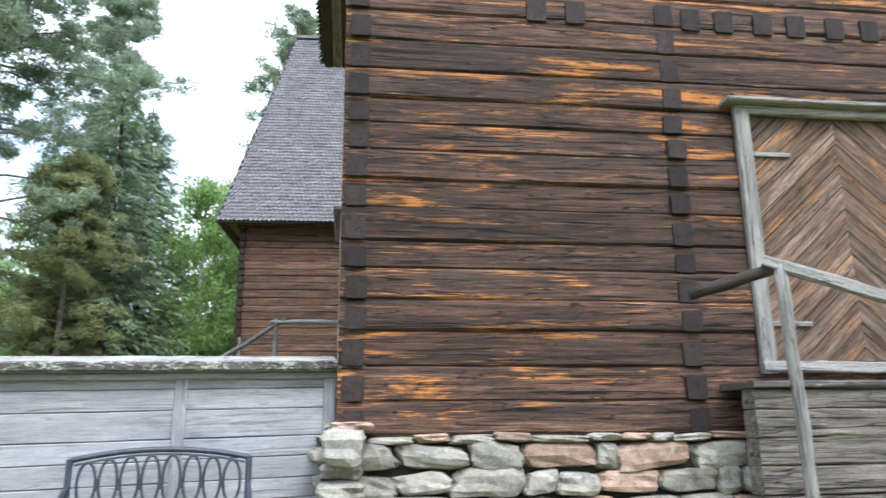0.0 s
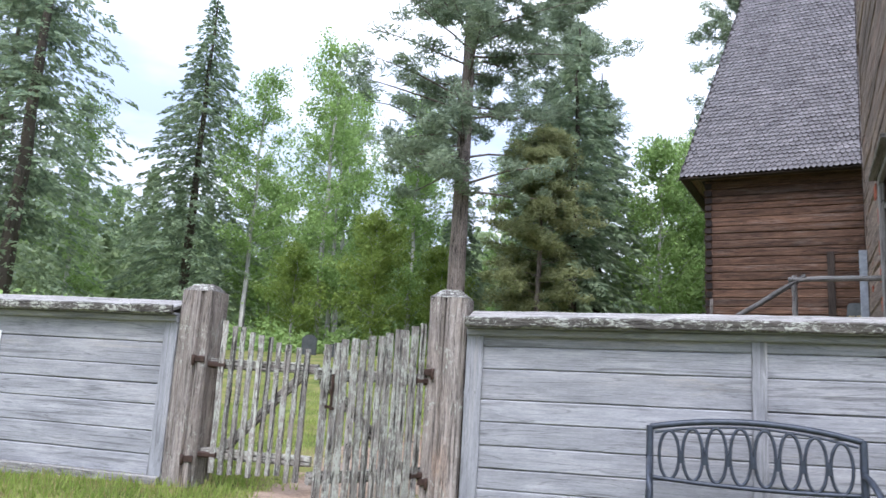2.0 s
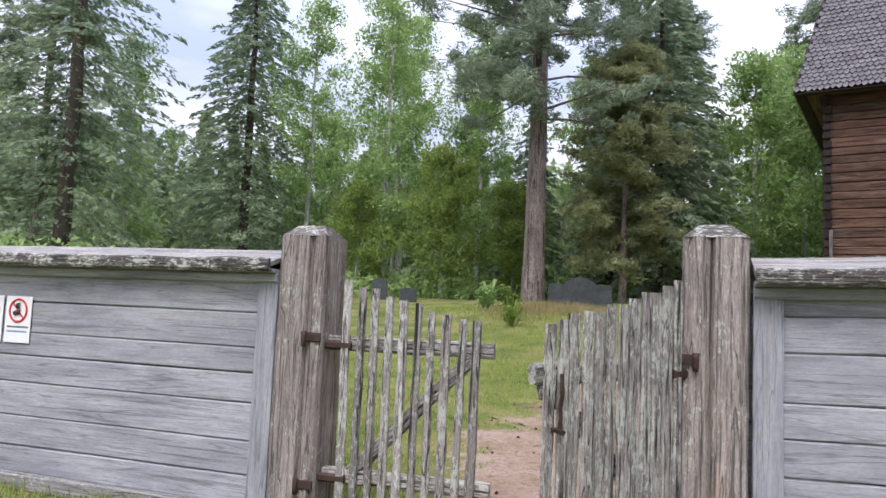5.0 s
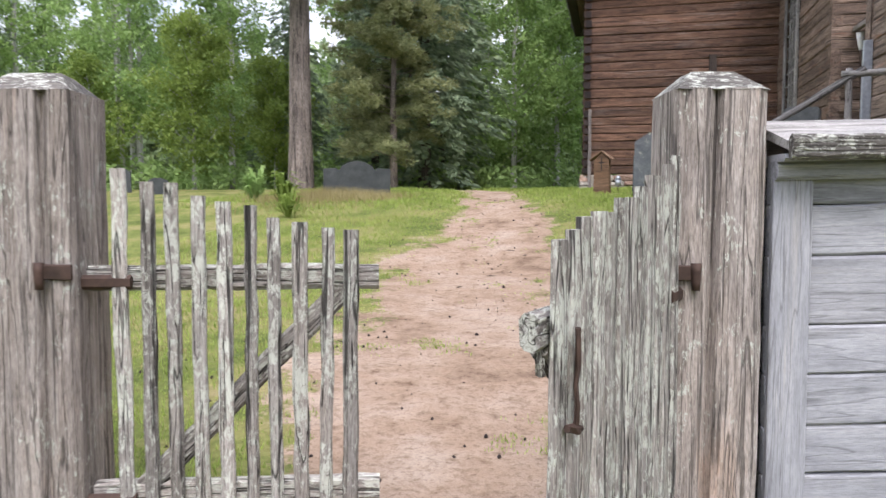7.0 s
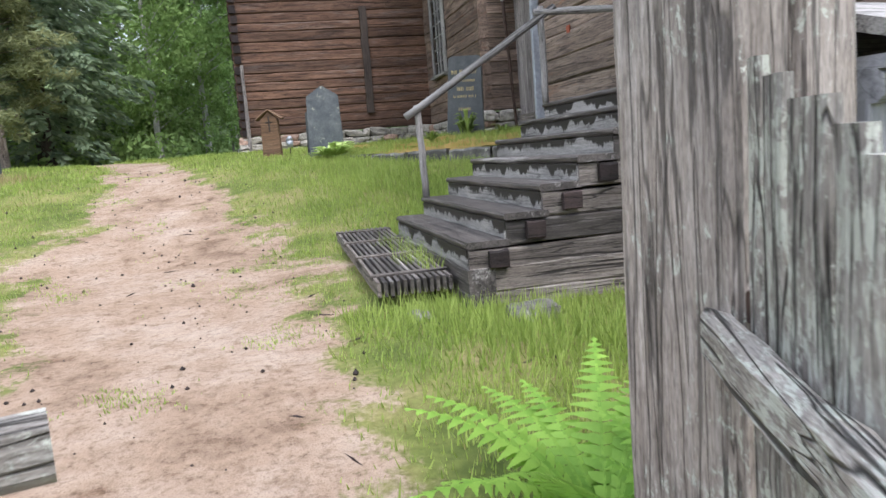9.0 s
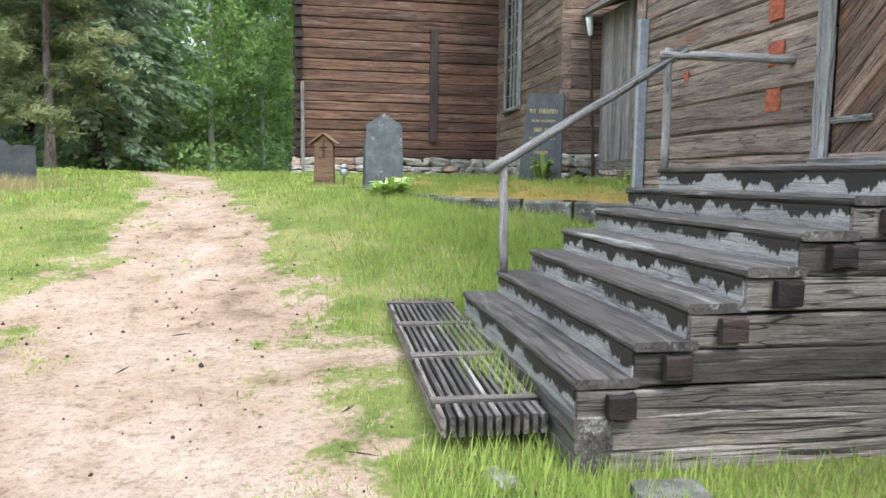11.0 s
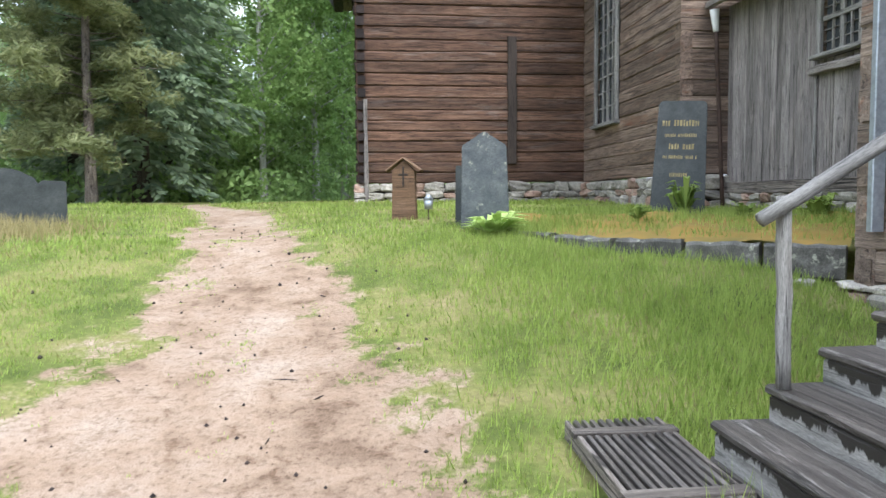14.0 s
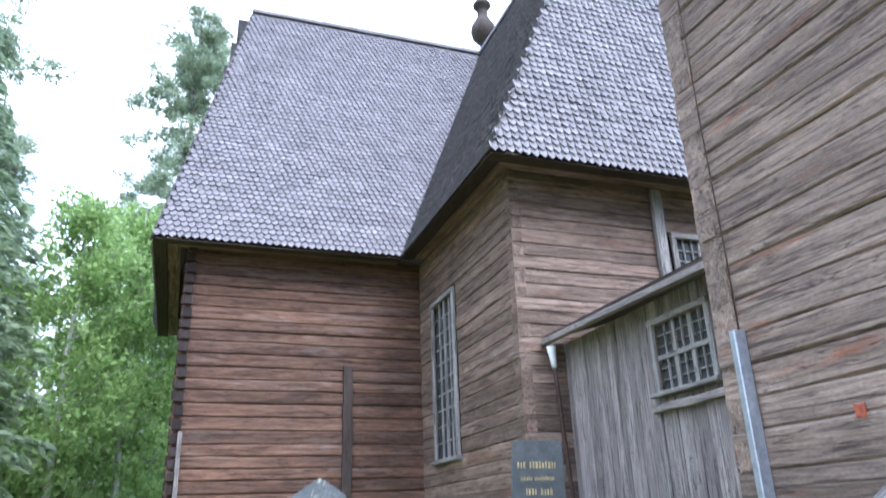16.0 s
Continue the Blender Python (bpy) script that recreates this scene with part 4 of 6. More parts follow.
for k in (-1, -2):
    z0 = 0.925 + k * RISE
    bar("side_log", (SX + 0.02, SY0 + 0.12, z0 - 0.10), (-0.12, SY0 + 0.12, z0 - 0.10), 0.22, RISE, M_STEPSIDE, stair, seg=8, wob=0.006)
    bar("side_log", (SX + 0.02, SY1 - 0.12, z0 - 0.10), (-0.12, SY1 - 0.12, z0 - 0.10), 0.22, RISE, M_STEPSIDE, stair, seg=8, wob=0.006)
    bar("front_log", (SX + 0.1, SY0, z0 - 0.10), (SX + 0.1, SY1, z0 - 0.10), 0.2, RISE, M_STEP, stair, seg=8)
rail = thing("handrail", Matrix.Translation((-2.78, 13.1, 1.1)), "bare grey pole handrail on two posts beside the stairs", "handrail")
bar("post", (-2.76, 13.12, 1.11), (-2.78, 13.12, 2.07), 0.075, 0.075, M_GREYWOOD, rail, seg=6, wob=0.005, round_=1)
bar("post", (-1.40, 13.0, 2.0), (-1.40, 13.0, 3.0), 0.075, 0.075, M_GREYWOOD, rail, seg=6, wob=0.005, round_=1)
bar("rail", (-2.92, 13.09, 1.95), (-1.25, 12.98, 2.99), 0.075, 0.075, M_GREYWOOD, rail, "slanting bare pole", seg=8, wob=0.006, round_=1)
bar("rail", (-1.48, 12.99, 2.94), (-0.28, 12.9, 2.94), 0.075, 0.075, M_GREYWOOD, rail, "level bare pole", seg=6, wob=0.006, round_=1)

grate = thing("boot_grate", Matrix.Translation((-3.38, 12.1, 0.6)), "low wooden slatted boot grate beside the stairs", "grate")
GX0, GX1, GY0, GY1 = -3.70, -3.10, 10.75, 13.8
def gz(y):
    return 0.67 + (y - GY0) / (GY1 - GY0) * 0.11
for k in range(12):
    x = GX0 + 0.03 + k * (GX1 - GX0 - 0.06) / 11
    bar("slat", (x, GY0, gz(GY0) - 0.06), (x, GY1, gz(GY1) - 0.06), 0.028, 0.11, M_STEPSIDE if k in (0, 11) else M_STEP, grate, seg=8, wob=0.002, bev=0.004)
for y in (GY0 + 0.25, GY0 + 1.15, GY0 + 2.05, GY1 - 0.2):
    bar("cross_bar", (GX0, y, gz(y) - 0.012), (GX1, y, gz(y) - 0.012), 0.10, 0.035, M_STEPSIDE, grate, seg=3, wob=0.002, bev=0.004)

# ---- church ----
CX0, CY, CXW, CYS = -4.95, 27.72, 0.72, 22.12
AXX, AXY = 4.62, 31.62
CZ0, CZ1 = 2.44, 8.75
WIN = (1.32, 2.18, 3.45, 7.35)
CM1 = Matrix.Translation((CX0, CY, 0))
log_wall("wall_church_transept", CM1, CXW - CX0 + 0.22, CZ0, CZ1, 0.272, 0.22, M_CHURCH, "reddish-brown tarred log wall of the church", ends=(0.12,), jut=0.09, seed=31, arris=0.034)
CM2 = Matrix.Translation((CXW, CY, 0)) @ Matrix.Rotation(-math.pi / 2, 4, "Z")
log_wall("wall_church_nave_west", CM2, CY - CYS, CZ0, CZ1, 0.272, 0.22, M_CHURCH_G, "greyed brown log wall of the church with a tall window", holes=[(1.0, 2.55, 3.65, 7.35)], seed=32)
CM3 = Matrix.Translation((CXW, CYS, 0))
log_wall("wall_church_nave_south", CM3, 2 * (AXX - CXW), CZ0, CZ1, 0.272, 0.22, M_CHURCH_G, "greyed brown log wall of the church above the porch", holes=[(3.45, 5.0, 6.6, 7.75)], ends=(0.12,), jut=-0.02, seed=33, heads=M_CHURCH_G)
CM4 = Matrix.Translation((CX0, 2 * AXY - CY, 0)) @ Matrix.Rotation(-math.pi / 2, 4, "Z")
log_wall("wall_church_transept_end", CM4, 2 * (AXY - CY), CZ0, CZ1, 0.272, 0.22, M_CHURCH, "reddish-brown tarred log wall of the church", ends=(2 * (AXY - CY) - 0.13,), seed=34)
for nm, m, L, s in (("foundation_church_transept", CM1, CXW - CX0, 41), ("foundation_church_nave", CM2, CY - CYS, 42), ("foundation_church_south", CM3, 2 * (AXX - CXW), 43), ("foundation_church_end", CM4, 2 * (AXY - CY), 44)):
    dry_stones(nm, m @ Matrix.Translation((0, -0.05, 0)), L, 1.62, 2.43, 0.3, "low field stone footing of the church", s, big=0.45)

roof = thing("church_roof", Matrix.Translation((0, 27, 8.75)), "steep grey shingled cross roof of the church", "roof", kind="structure")
OV, ZE, ZR = 0.62, 8.72, 18.75
HX = 2.05
wE, sE = CX0 - OV - 0.1, CY - OV
vx, vy = CXW - OV, CY - OV
bx = wE + HX
slope("trans_s", roof, [(wE, sE, ZE), (vx, vy, ZE), (AXX, AXY, ZR), (bx, AXY, ZR)], M_SHINGLE, 0.165, 0.17)
slope("trans_w", roof, [(wE, 2 * AXY - sE, ZE), (wE, sE, ZE), (bx, AXY, ZR), (bx, AXY, ZR)], M_SHINGLE, 0.165, 0.17)
slope("trans_n", roof, [(2 * AXX - wE, 2 * AXY - sE, ZE), (wE, 2 * AXY - sE, ZE), (bx, AXY, ZR), (2 * AXX - bx, AXY, ZR)], M_SHINGLE, 0.6, 0.8)
sy = CYS - OV - 0.1
slope("nave_w", roof, [(vx, vy, ZE), (vx, sy, ZE), (AXX, sy + HX, ZR), (AXX, AXY, ZR)], M_SHINGLE, 0.165, 0.17)
slope("nave_s", roof, [(vx, sy, ZE), (2 * AXX - vx, sy, ZE), (AXX, sy + HX, ZR), (AXX, sy + HX, ZR)], M_SHINGLE, 0.165, 0.17)
slope("nave_e", roof, [(2 * AXX - vx, sy, ZE), (2 * AXX - vx, vy, ZE), (AXX, AXY, ZR), (AXX, sy + HX, ZR)], M_SHINGLE, 0.6, 0.8)

for k, (bx_, by_, sz) in enumerate(((-2.72, 10.1, 0.36), (-1.3, 9.95, 0.5), (-0.75, 9.9, 0.4), (-3.45, 10.42, 0.18))):
    put(part("boulder", stone_mesh(sz, sz * 0.7, sz * 0.55, 300 + k), M_CURB, None), pose(bx_, by_, ground_z(bx_, by_) - 0.01, 0, 0, 40 * k))
for o in list(WORLD):
    if o.name.startswith("boulder"):
        tagged(o, "grey field stone half sunk in grass by the stairs", "stone", "stones by the stairs")

# ---- windows ----
def window(name, m, w, h, cols, rows, label, trim=0.12, mat=None, bars=0.03, mull=()):
    """Glazed window in a plank surround; local x across, y inwards, z up, origin bottom left."""
    mat = mat or M_GREYWOOD
    d = thing(name, m, label, "window", kind="structure")
    up = math.degrees(m.to_euler().z)
    for x in (-trim / 2, w + trim / 2):
        bar("window_frame", m @ Vector((x, -0.02, -trim)), m @ Vector((x, -0.02, h + trim)), trim, 0.07, mat, d, spin=up, seg=5, wob=0.002)
    bar("window_frame", m @ Vector((-trim, -0.03, h + trim / 2)), m @ Vector((w + trim, -0.03, h + trim / 2)), 0.08, trim, mat, d, seg=3, wob=0.002)
    bar("window_sill", m @ Vector((-trim - 0.05, -0.05, -trim / 2)), m @ Vector((w + trim + 0.05, -0.05, -trim / 2)), 0.14, trim * 0.7, mat, d, seg=3, wob=0.002)
    for i in range(1, cols):
        bw = 0.09 if i in mull else bars
        bar("mullion", m @ Vector((w * i / cols, 0.03, 0)), m @ Vector((w * i / cols, 0.03, h)), bw, 0.045, mat, d, spin=up, seg=3, wob=0.001, bev=0.005)
    for j in range(1, rows):
        bar("glazing_bar", m @ Vector((0, 0.032, h * j / rows)), m @ Vector((w, 0.032, h * j / rows)), 0.03, bars, mat, d, seg=2, wob=0.001, bev=0.004)
    pane = soup([(0, 0, 0), (w / cols, 0, 0), (w / cols, 0, h / rows), (0, 0, h / rows), (0, 0.006, 0), (w / cols, 0.006, 0), (w / cols, 0.006, h / rows), (0, 0.006, h / rows)],
                [(0, 1, 2, 3), (7, 6, 5, 4), (0, 4, 5, 1), (1, 5, 6, 2), (2, 6, 7, 3), (3, 7, 4, 0)])
    rnd = random.Random(name)
    for i in range(cols):
        for j in range(rows):
            part("pane", pane, M_GLASS, d, m @ Matrix.Translation((w * i / cols, 0.055, h * j / rows)) @ Matrix.Rotation(rnd.gauss(0, 0.012), 4, "X") @ Matrix.Rotation(rnd.gauss(0, 0.012), 4, "Z"))
    # near-black sheet behind the panes: the unlit room's shade put into its colour
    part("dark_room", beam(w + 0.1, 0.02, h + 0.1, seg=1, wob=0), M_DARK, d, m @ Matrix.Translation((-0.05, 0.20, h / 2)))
    return d


window("window_nave", CM2 @ Matrix.Translation((1.12, -0.02, 3.75)), 1.30, 3.48, 4, 10, "tall narrow many-paned window in a pale weathered frame", mull=(2,))
window("window_upper", CM3 @ Matrix.Translation((3.62, -0.02, 6.72)), 1.2, 0.92, 6, 4, "small leaded window in a plank frame under the eaves", mull=(3,))
bar("wall_plank", (3.98, CYS - 0.07, 6.3), (3.98, CYS - 0.07, 8.65), 0.24, 0.10, M_GREYWOOD, None, seg=5)
plank = bpy.data.objects["wall_plank"]
tagged(plank, "upright grey plank covering a joint in the log wall", "plank", kind="structure")
# dark upright joint on the transept wall and a bracing plank by its corner
brace = thing("wall_brace", Matrix.Translation((-1.15, CY - 0.05, 3)), "dark tarred upright bracing timber on the church wall", "timber", kind="structure")
bar("post", (-1.12, CY - 0.025, 2.9), (-1.12, CY - 0.025, 6.0), 0.22, 0.12, M_DARKWOOD, brace, seg=12, wob=0.01)
conductor = thing("corner_post", Matrix.Translation((-4.35, CY - 0.12, 2)), "slim grey board standing against the church corner", "post")
bar("post", (-4.74, CY - 0.14, 1.75), (-4.74, CY - 0.14, 4.45), 0.10, 0.06, M_BOARD, conductor, seg=5)
for i in range(3):
    bar("threshold_stone", (-5.6 + 0.55 * i, CY - 0.35, 1.82), (-5.1 + 0.55 * i, CY - 0.35, 1.82), 0.4, 0.22, M_FOUND, conductor, seg=3, wob=0.02)

# ---- boarded porch between tower and church ----
PXW, PY0, PY1, PZ0, PZ1 = 1.62, 15.95, CYS, 2.12, 5.25
PM = Matrix.Translation((PXW, PY1, 0)) @ Matrix.Rotation(-math.pi / 2, 4, "Z")
porch = thing("wall_porch", PM, "grey upright board wall of the lean-to porch", "wall", kind="structure")
rp = random.Random(8)
x = 0.0
WX0, WX1, WZ0, WZ1 = 2.60, 3.95, 3.95, 5.0
while x < PY1 - PY0:
    w = rp.uniform(0.15, 0.24)
    spans = [(PZ0, PZ1 + 0.1)]
    if x + w > WX0 and x < WX1:
        spans = [(PZ0, WZ0), (WZ1, PZ1 + 0.1)]
    for a, b in spans:
        p, q = PM @ Vector((x + w / 2, rp.uniform(-0.012, 0.008), a)), PM @ Vector((x + w / 2, rp.uniform(-0.012, 0.008), b))
        bar("board", p, q, w - 0.008, 0.03, M_BOARD, porch, spin=90, seg=5, wob=0.002, bev=0.004)
    x += w
window("window_porch", PM @ Matrix.Translation((WX0 + 0.1, -0.05, WZ0 + 0.08)), 1.15, 0.94, 6, 6, "three-light porch window with iron bars in a weathered frame", trim=0.09, mat=M_GREYWOOD, bars=0.016, mull=(2, 4))
bar("shelf_board", PM @ Vector((WX0 - 0.12, -0.06, WZ0 - 0.14)), PM @ Vector((WX1 + 0.15, -0.06, WZ0 - 0.14)), 0.14, 0.10, M_BOARD, porch, seg=4)
bar("sill_beam", PM @ Vector((0.0, -0.05, PZ0 + 0.08)), PM @ Vector((PY1 - PY0, -0.05, PZ0 + 0.08)), 0.16, 0.19, M_STEPSIDE, porch, "weathered sill beam under the boards", seg=9, wob=0.006)
bar("transom", PM @ Vector((WX0 + 0.1, -0.03, WZ0 + 0.55)), PM @ Vector((WX0 + 1.25, -0.03, WZ0 + 0.55)), 0.05, 0.07, M_GREYWOOD, bpy.data.objects["window_porch"], seg=3, wob=0.001, bev=0.004)
bar("door_ledge", PM @ Vector((WX0 - 0.04, -0.04, PZ0 + 0.2)), PM @ Vector((WX0 - 0.04, -0.04, WZ0 - 0.2)), 0.05, 0.04, M_GREYWOOD, porch, "upright batten beside a boarded hatch", spin=90, seg=5, wob=0.002)
dry_stones("foundation_porch", PM @ Matrix.Translation((0, -0.12, 0)), PY1 - PY0, 1.45, 2.12, 0.4, "loose field stone footing under the porch", 55, big=0.4)
pr = thing("porch_roof", Matrix.Translation((1.4, 19, 5.4)), "dark mossy lean-to porch roof with a board gutter", "roof", kind="structure")
for k in range(16):
    y0 = PY0 - 0.1 + k * (PY1 - PY0 + 0.0) / 16
    bar("roof_board", (1.22, y0 + 0.2, 5.40), (5.2, y0 + 0.2, 6.62), 0.385, 0.06, M_DARKWOOD, pr, seg=4, wob=0.004)
bar("gutter", (1.20, PY0 - 0.1, 5.25), (1.20, PY1 - 0.02, 5.36), 0.12, 0.10, M_BOARD, pr, "grey board gutter", seg=6, wob=0.003)
bar("eave_board", (1.27, PY0 - 0.1, 5.36), (1.27, PY1 - 0.02, 5.46), 0.1, 0.07, M_DARKWOOD, pr, seg=6)
pipe = thing("downpipe", Matrix.Translation((1.35, PY1 - 0.2, 2)), "thin rusty downpipe with a pale funnel at the porch corner", "downpipe")
bar("pipe", (1.28, PY1 - 0.16, 4.95), (1.42, PY1 - 0.25, 1.7), 0.075, 0.075, M_IRON, pipe, seg=6, wob=0.002, round_=1)
bar("funnel", (1.28, PY1 - 0.16, 4.88), (1.25, PY1 - 0.15, 5.26), 0.09, 0.09, M_WHITE, pipe, "pale sheet funnel", seg=3, wob=0.0, round_=1, taper=1.9)
zp = thing("metal_channel", Matrix.Translation((-0.5, 15.6, 2)), "tall galvanised metal channel fixed to the log tower", "channel")
bar("channel", T @ Vector((-0.07, TL - 0.32, 1.75)), T @ Vector((-0.07, TL - 0.32, 3.80)), 0.12, 0.07, M_ZINC, zp, seg=4, wob=0.001, bev=0.008)
bar("wire", T @ Vector((-0.035, TL - 0.31, 3.80)), T @ Vector((-0.035, TL - 0.31, 9.3)), 0.014, 0.014, M_IRON, zp, "thin earthing wire", seg=8, wob=0.004, round_=1)
for k, (lx, z) in enumerate(((2.62, 2.62), (2.62, 3.02), (2.60, 3.42), (2.62, 3.86), (1.2, 3.02), (2.2, 4.3), (2.62, 4.5))):
    patchm = beam(0.19 if k != 4 else 0.08, 0.02, 0.21 if k != 4 else 0.1, seg=2, wob=0.006, seed=k)
    p = part("paint_mark", patchm, M_REDPAINT, zp, TWM @ Matrix.Translation((lx, -0.012, z)))
    p.parent = bpy.data.objects["wall_tower_west"]
    put(p, TWM @ Matrix.Translation((lx, -0.012, z)))
    p["label"] = "flaking red lead paint patch"

# ridge boards and finial of the church
for a, b in (((bx - 0.05, AXY, ZR), (AXX, AXY, ZR)), ((AXX, sy + HX, ZR), (AXX, AXY, ZR))):
    bar("ridge_board", a, b, 0.30, 0.14, M_SHINGLE, roof, seg=6, wob=0.004)
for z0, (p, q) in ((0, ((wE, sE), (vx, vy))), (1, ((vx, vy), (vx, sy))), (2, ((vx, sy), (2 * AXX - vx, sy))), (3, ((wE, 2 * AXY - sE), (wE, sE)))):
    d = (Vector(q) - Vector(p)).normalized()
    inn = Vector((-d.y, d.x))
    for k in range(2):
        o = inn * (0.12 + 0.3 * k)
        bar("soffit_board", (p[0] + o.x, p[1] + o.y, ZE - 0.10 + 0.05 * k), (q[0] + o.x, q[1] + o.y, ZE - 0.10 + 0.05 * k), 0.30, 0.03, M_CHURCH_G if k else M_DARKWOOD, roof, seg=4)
fin = thing("roof_finial", Matrix.Translation((AXX + 0.15, AXY, ZR)), "shingled onion-shaped wooden finial on the church ridge", "finial")
prof = [(0.16, -0.6), (0.16, 0.50), (0.24, 0.56), (0.43, 0.80), (0.48, 1.05), (0.44, 1.30), (0.30, 1.55), (0.20, 1.75), (0.20, 2.10), (0.33, 2.20), (0.34, 2.32), (0.24, 2.45), (0.12, 2.75), (0.09, 3.9)]
vs, fs = [], []
for r, z in prof:
    for i in range(16):
        a = 2 * math.pi * i / 16
        vs.append((r * math.cos(a), r * math.sin(a), z))
for s in range(len(prof) - 1):
    for i in range(16):
        fs.append((s * 16 + i, s * 16 + (i + 1) % 16, s * 16 + 16 + (i + 1) % 16, s * 16 + 16 + i))
part("bulb", soup(vs, fs, True), M_DARKWOOD, fin)

# ---- graves ----
def slab(name, m, outline, thick, material, label, parts_fn=None):
    """A standing stone: outline of (x, z) pairs, centred on y."""
    g = thing(name, m, label, "gravestone")
    n = len(outline)
    vs = [(x, -thick / 2, z) for x, z in outline] + [(x, thick / 2, z) for x, z in outline]
    fs = [tuple(range(n)), tuple(range(2 * n - 1, n - 1, -1))] + [(i, i + n, (i + 1) % n + n, (i + 1) % n) for i in range(n)]
    bm = bmesh.new()
    me = soup(vs, fs)
    bm.from_mesh(me)
    bmesh.ops.bevel(bm, geom=bm.edges[:], offset=0.012, segments=2, affect="EDGES")
    part("stone", bm, material, g)
    return g


def letters(g, m, x, z, w, h, y, mat, seed):
    """An unreadable line of carved lettering: short upright bars of its size."""
    rnd = random.Random(seed)
    u = -w / 2
    while u < w / 2 - 0.01:
        cw = rnd.uniform(0.010, 0.022) * h / 0.06
        if rnd.random() < 0.86:
            hh = h * rnd.uniform(0.75, 1.0)
            part("letter", beam(cw, 0.004, hh, seg=1, wob=0, bev=0.001), mat, g, m @ Matrix.Translation((x + u, y, z + hh / 2)))
        u += cw + 0.010 * h / 0.06


gm = pose(-3.25, 19.18, 1.66, -3, 0, -7)
slab("gravestone", gm, [(-0.31, -0.1), (0.33, -0.1), (0.29, 1.08), (0.0, 1.27), (-0.29, 1.08)], 0.15, M_SLATE, "grey granite gravestone with a pointed top in grass")
gm = pose(-3.30, 19.75, 1.66, -2, 0, -12)
slab("gravestone", gm, [(-0.26, -0.1), (0.26, -0.1), (0.25, 0.85), (-0.25, 0.85)], 0.13, M_BLACK, "small dark gravestone behind a grey one")
gm = pose(-0.52, 19.42, 1.9, -5, 2.5, -24)
ks = slab("gravestone", gm, [(-0.36, -0.2), (0.37, -0.2), (0.325, 1.43), (0.28, 1.47), (-0.26, 1.47), (-0.31, 1.43)], 0.17, M_BLACK, "tall dark granite gravestone with faded gold lettering")
for k, (z, w, h) in enumerate(((1.12, 0.50, 0.085), (0.97, 0.42, 0.05), (0.80, 0.38, 0.085), (0.67, 0.44, 0.05), (0.42, 0.24, 0.06))):
    letters(ks, gm, 0, z, w, h, -0.088, M_GOLD, k)
gm = pose(-10.35, 21.75, 1.72, 0, 0, 20)
slab("gravestone", gm, [(-0.85, -0.1), (0.85, -0.1), (0.85, 0.66), (0.52, 0.68), (0.45, 0.62), (0.40, 0.72), (0.2, 0.83), (0, 0.87), (-0.2, 0.83), (-0.40, 0.72), (-0.45, 0.62), (-0.52, 0.68), (-0.85, 0.66)], 0.2, M_BLACK,
     "wide dark granite gravestone with a curved top and pale coping")
for k, (px_, py_, hh) in enumerate(((-19.0, 24.0, 0.8), (-27.0, 22.5, 1.4), (-17.0, 23.0, 0.5))):
    slab("gravestone", pose(px_, py_, ground_z(px_, py_) - 0.02, -2, 0, 30), [(-0.3, -0.2), (0.3, -0.2), (0.28, hh * 0.85), (0.1, hh), (-0.1, hh), (-0.28, hh * 0.85)], 0.16, M_BLACK, "dark gravestone half hidden beyond the gate")
wm = thing("grave_marker", pose(-4.2, 20.85, 1.68), "brown wooden grave marker with a small gabled cap", "grave marker")
mm = pose(-4.2, 20.85, 1.62, 0, 0, -18)
bd = soup([(-0.19, -0.06, 0), (0.19, -0.06, 0), (0.17, -0.06, 0.86), (0, -0.06, 1.02), (-0.17, -0.06, 0.86), (-0.19, 0.06, 0), (0.19, 0.06, 0), (0.17, 0.06, 0.86), (0, 0.06, 1.02), (-0.17, 0.06, 0.86)],
          [(0, 1, 2, 3, 4), (9, 8, 7, 6, 5), (0, 5, 6, 1), (1, 6, 7, 2), (2, 7, 8, 3), (3, 8, 9, 4), (4, 9, 5, 0)])
part("board", bd, M_BROWN, wm, mm)
for s in (-1, 1):
    bar("cap", mm @ Vector((0, 0, 1.05)), mm @ Vector((0.27 * s, 0, 0.86)), 0.20, 0.03, M_BROWN, wm, seg=2, wob=0.002)
bar("cross", mm @ Vector((0, -0.066, 0.62)), mm @ Vector((0, -0.066, 0.92)), 0.03, 0.015, M_DARKWOOD, wm, spin=-18, seg=1, wob=0)
bar("cross", mm @ Vector((-0.07, -0.066, 0.80)), mm @ Vector((0.07, -0.066, 0.80)), 0.015, 0.03, M_DARKWOOD, wm, seg=1, wob=0)
lan = thing("grave_lantern", pose(-3.85, 20.7, 1.7), "small grey metal grave lantern on a spike", "lantern")
bar("spike", (-3.85, 20.7, 1.68), (-3.85, 20.7, 1.9), 0.02, 0.02, M_IRON, lan, seg=1, wob=0, round_=1)
bar("body", (-3.85, 20.7, 1.9), (-3.85, 20.7, 2.04), 0.12, 0.12, M_ZINC, lan, seg=1, wob=0, taper=1.2, round_=1)
bar("roof", (-3.85, 20.7, 2.04), (-3.85, 20.7, 2.12), 0.16, 0.16, M_ZINC, lan, seg=1, wob=0, taper=0.3, round_=1)

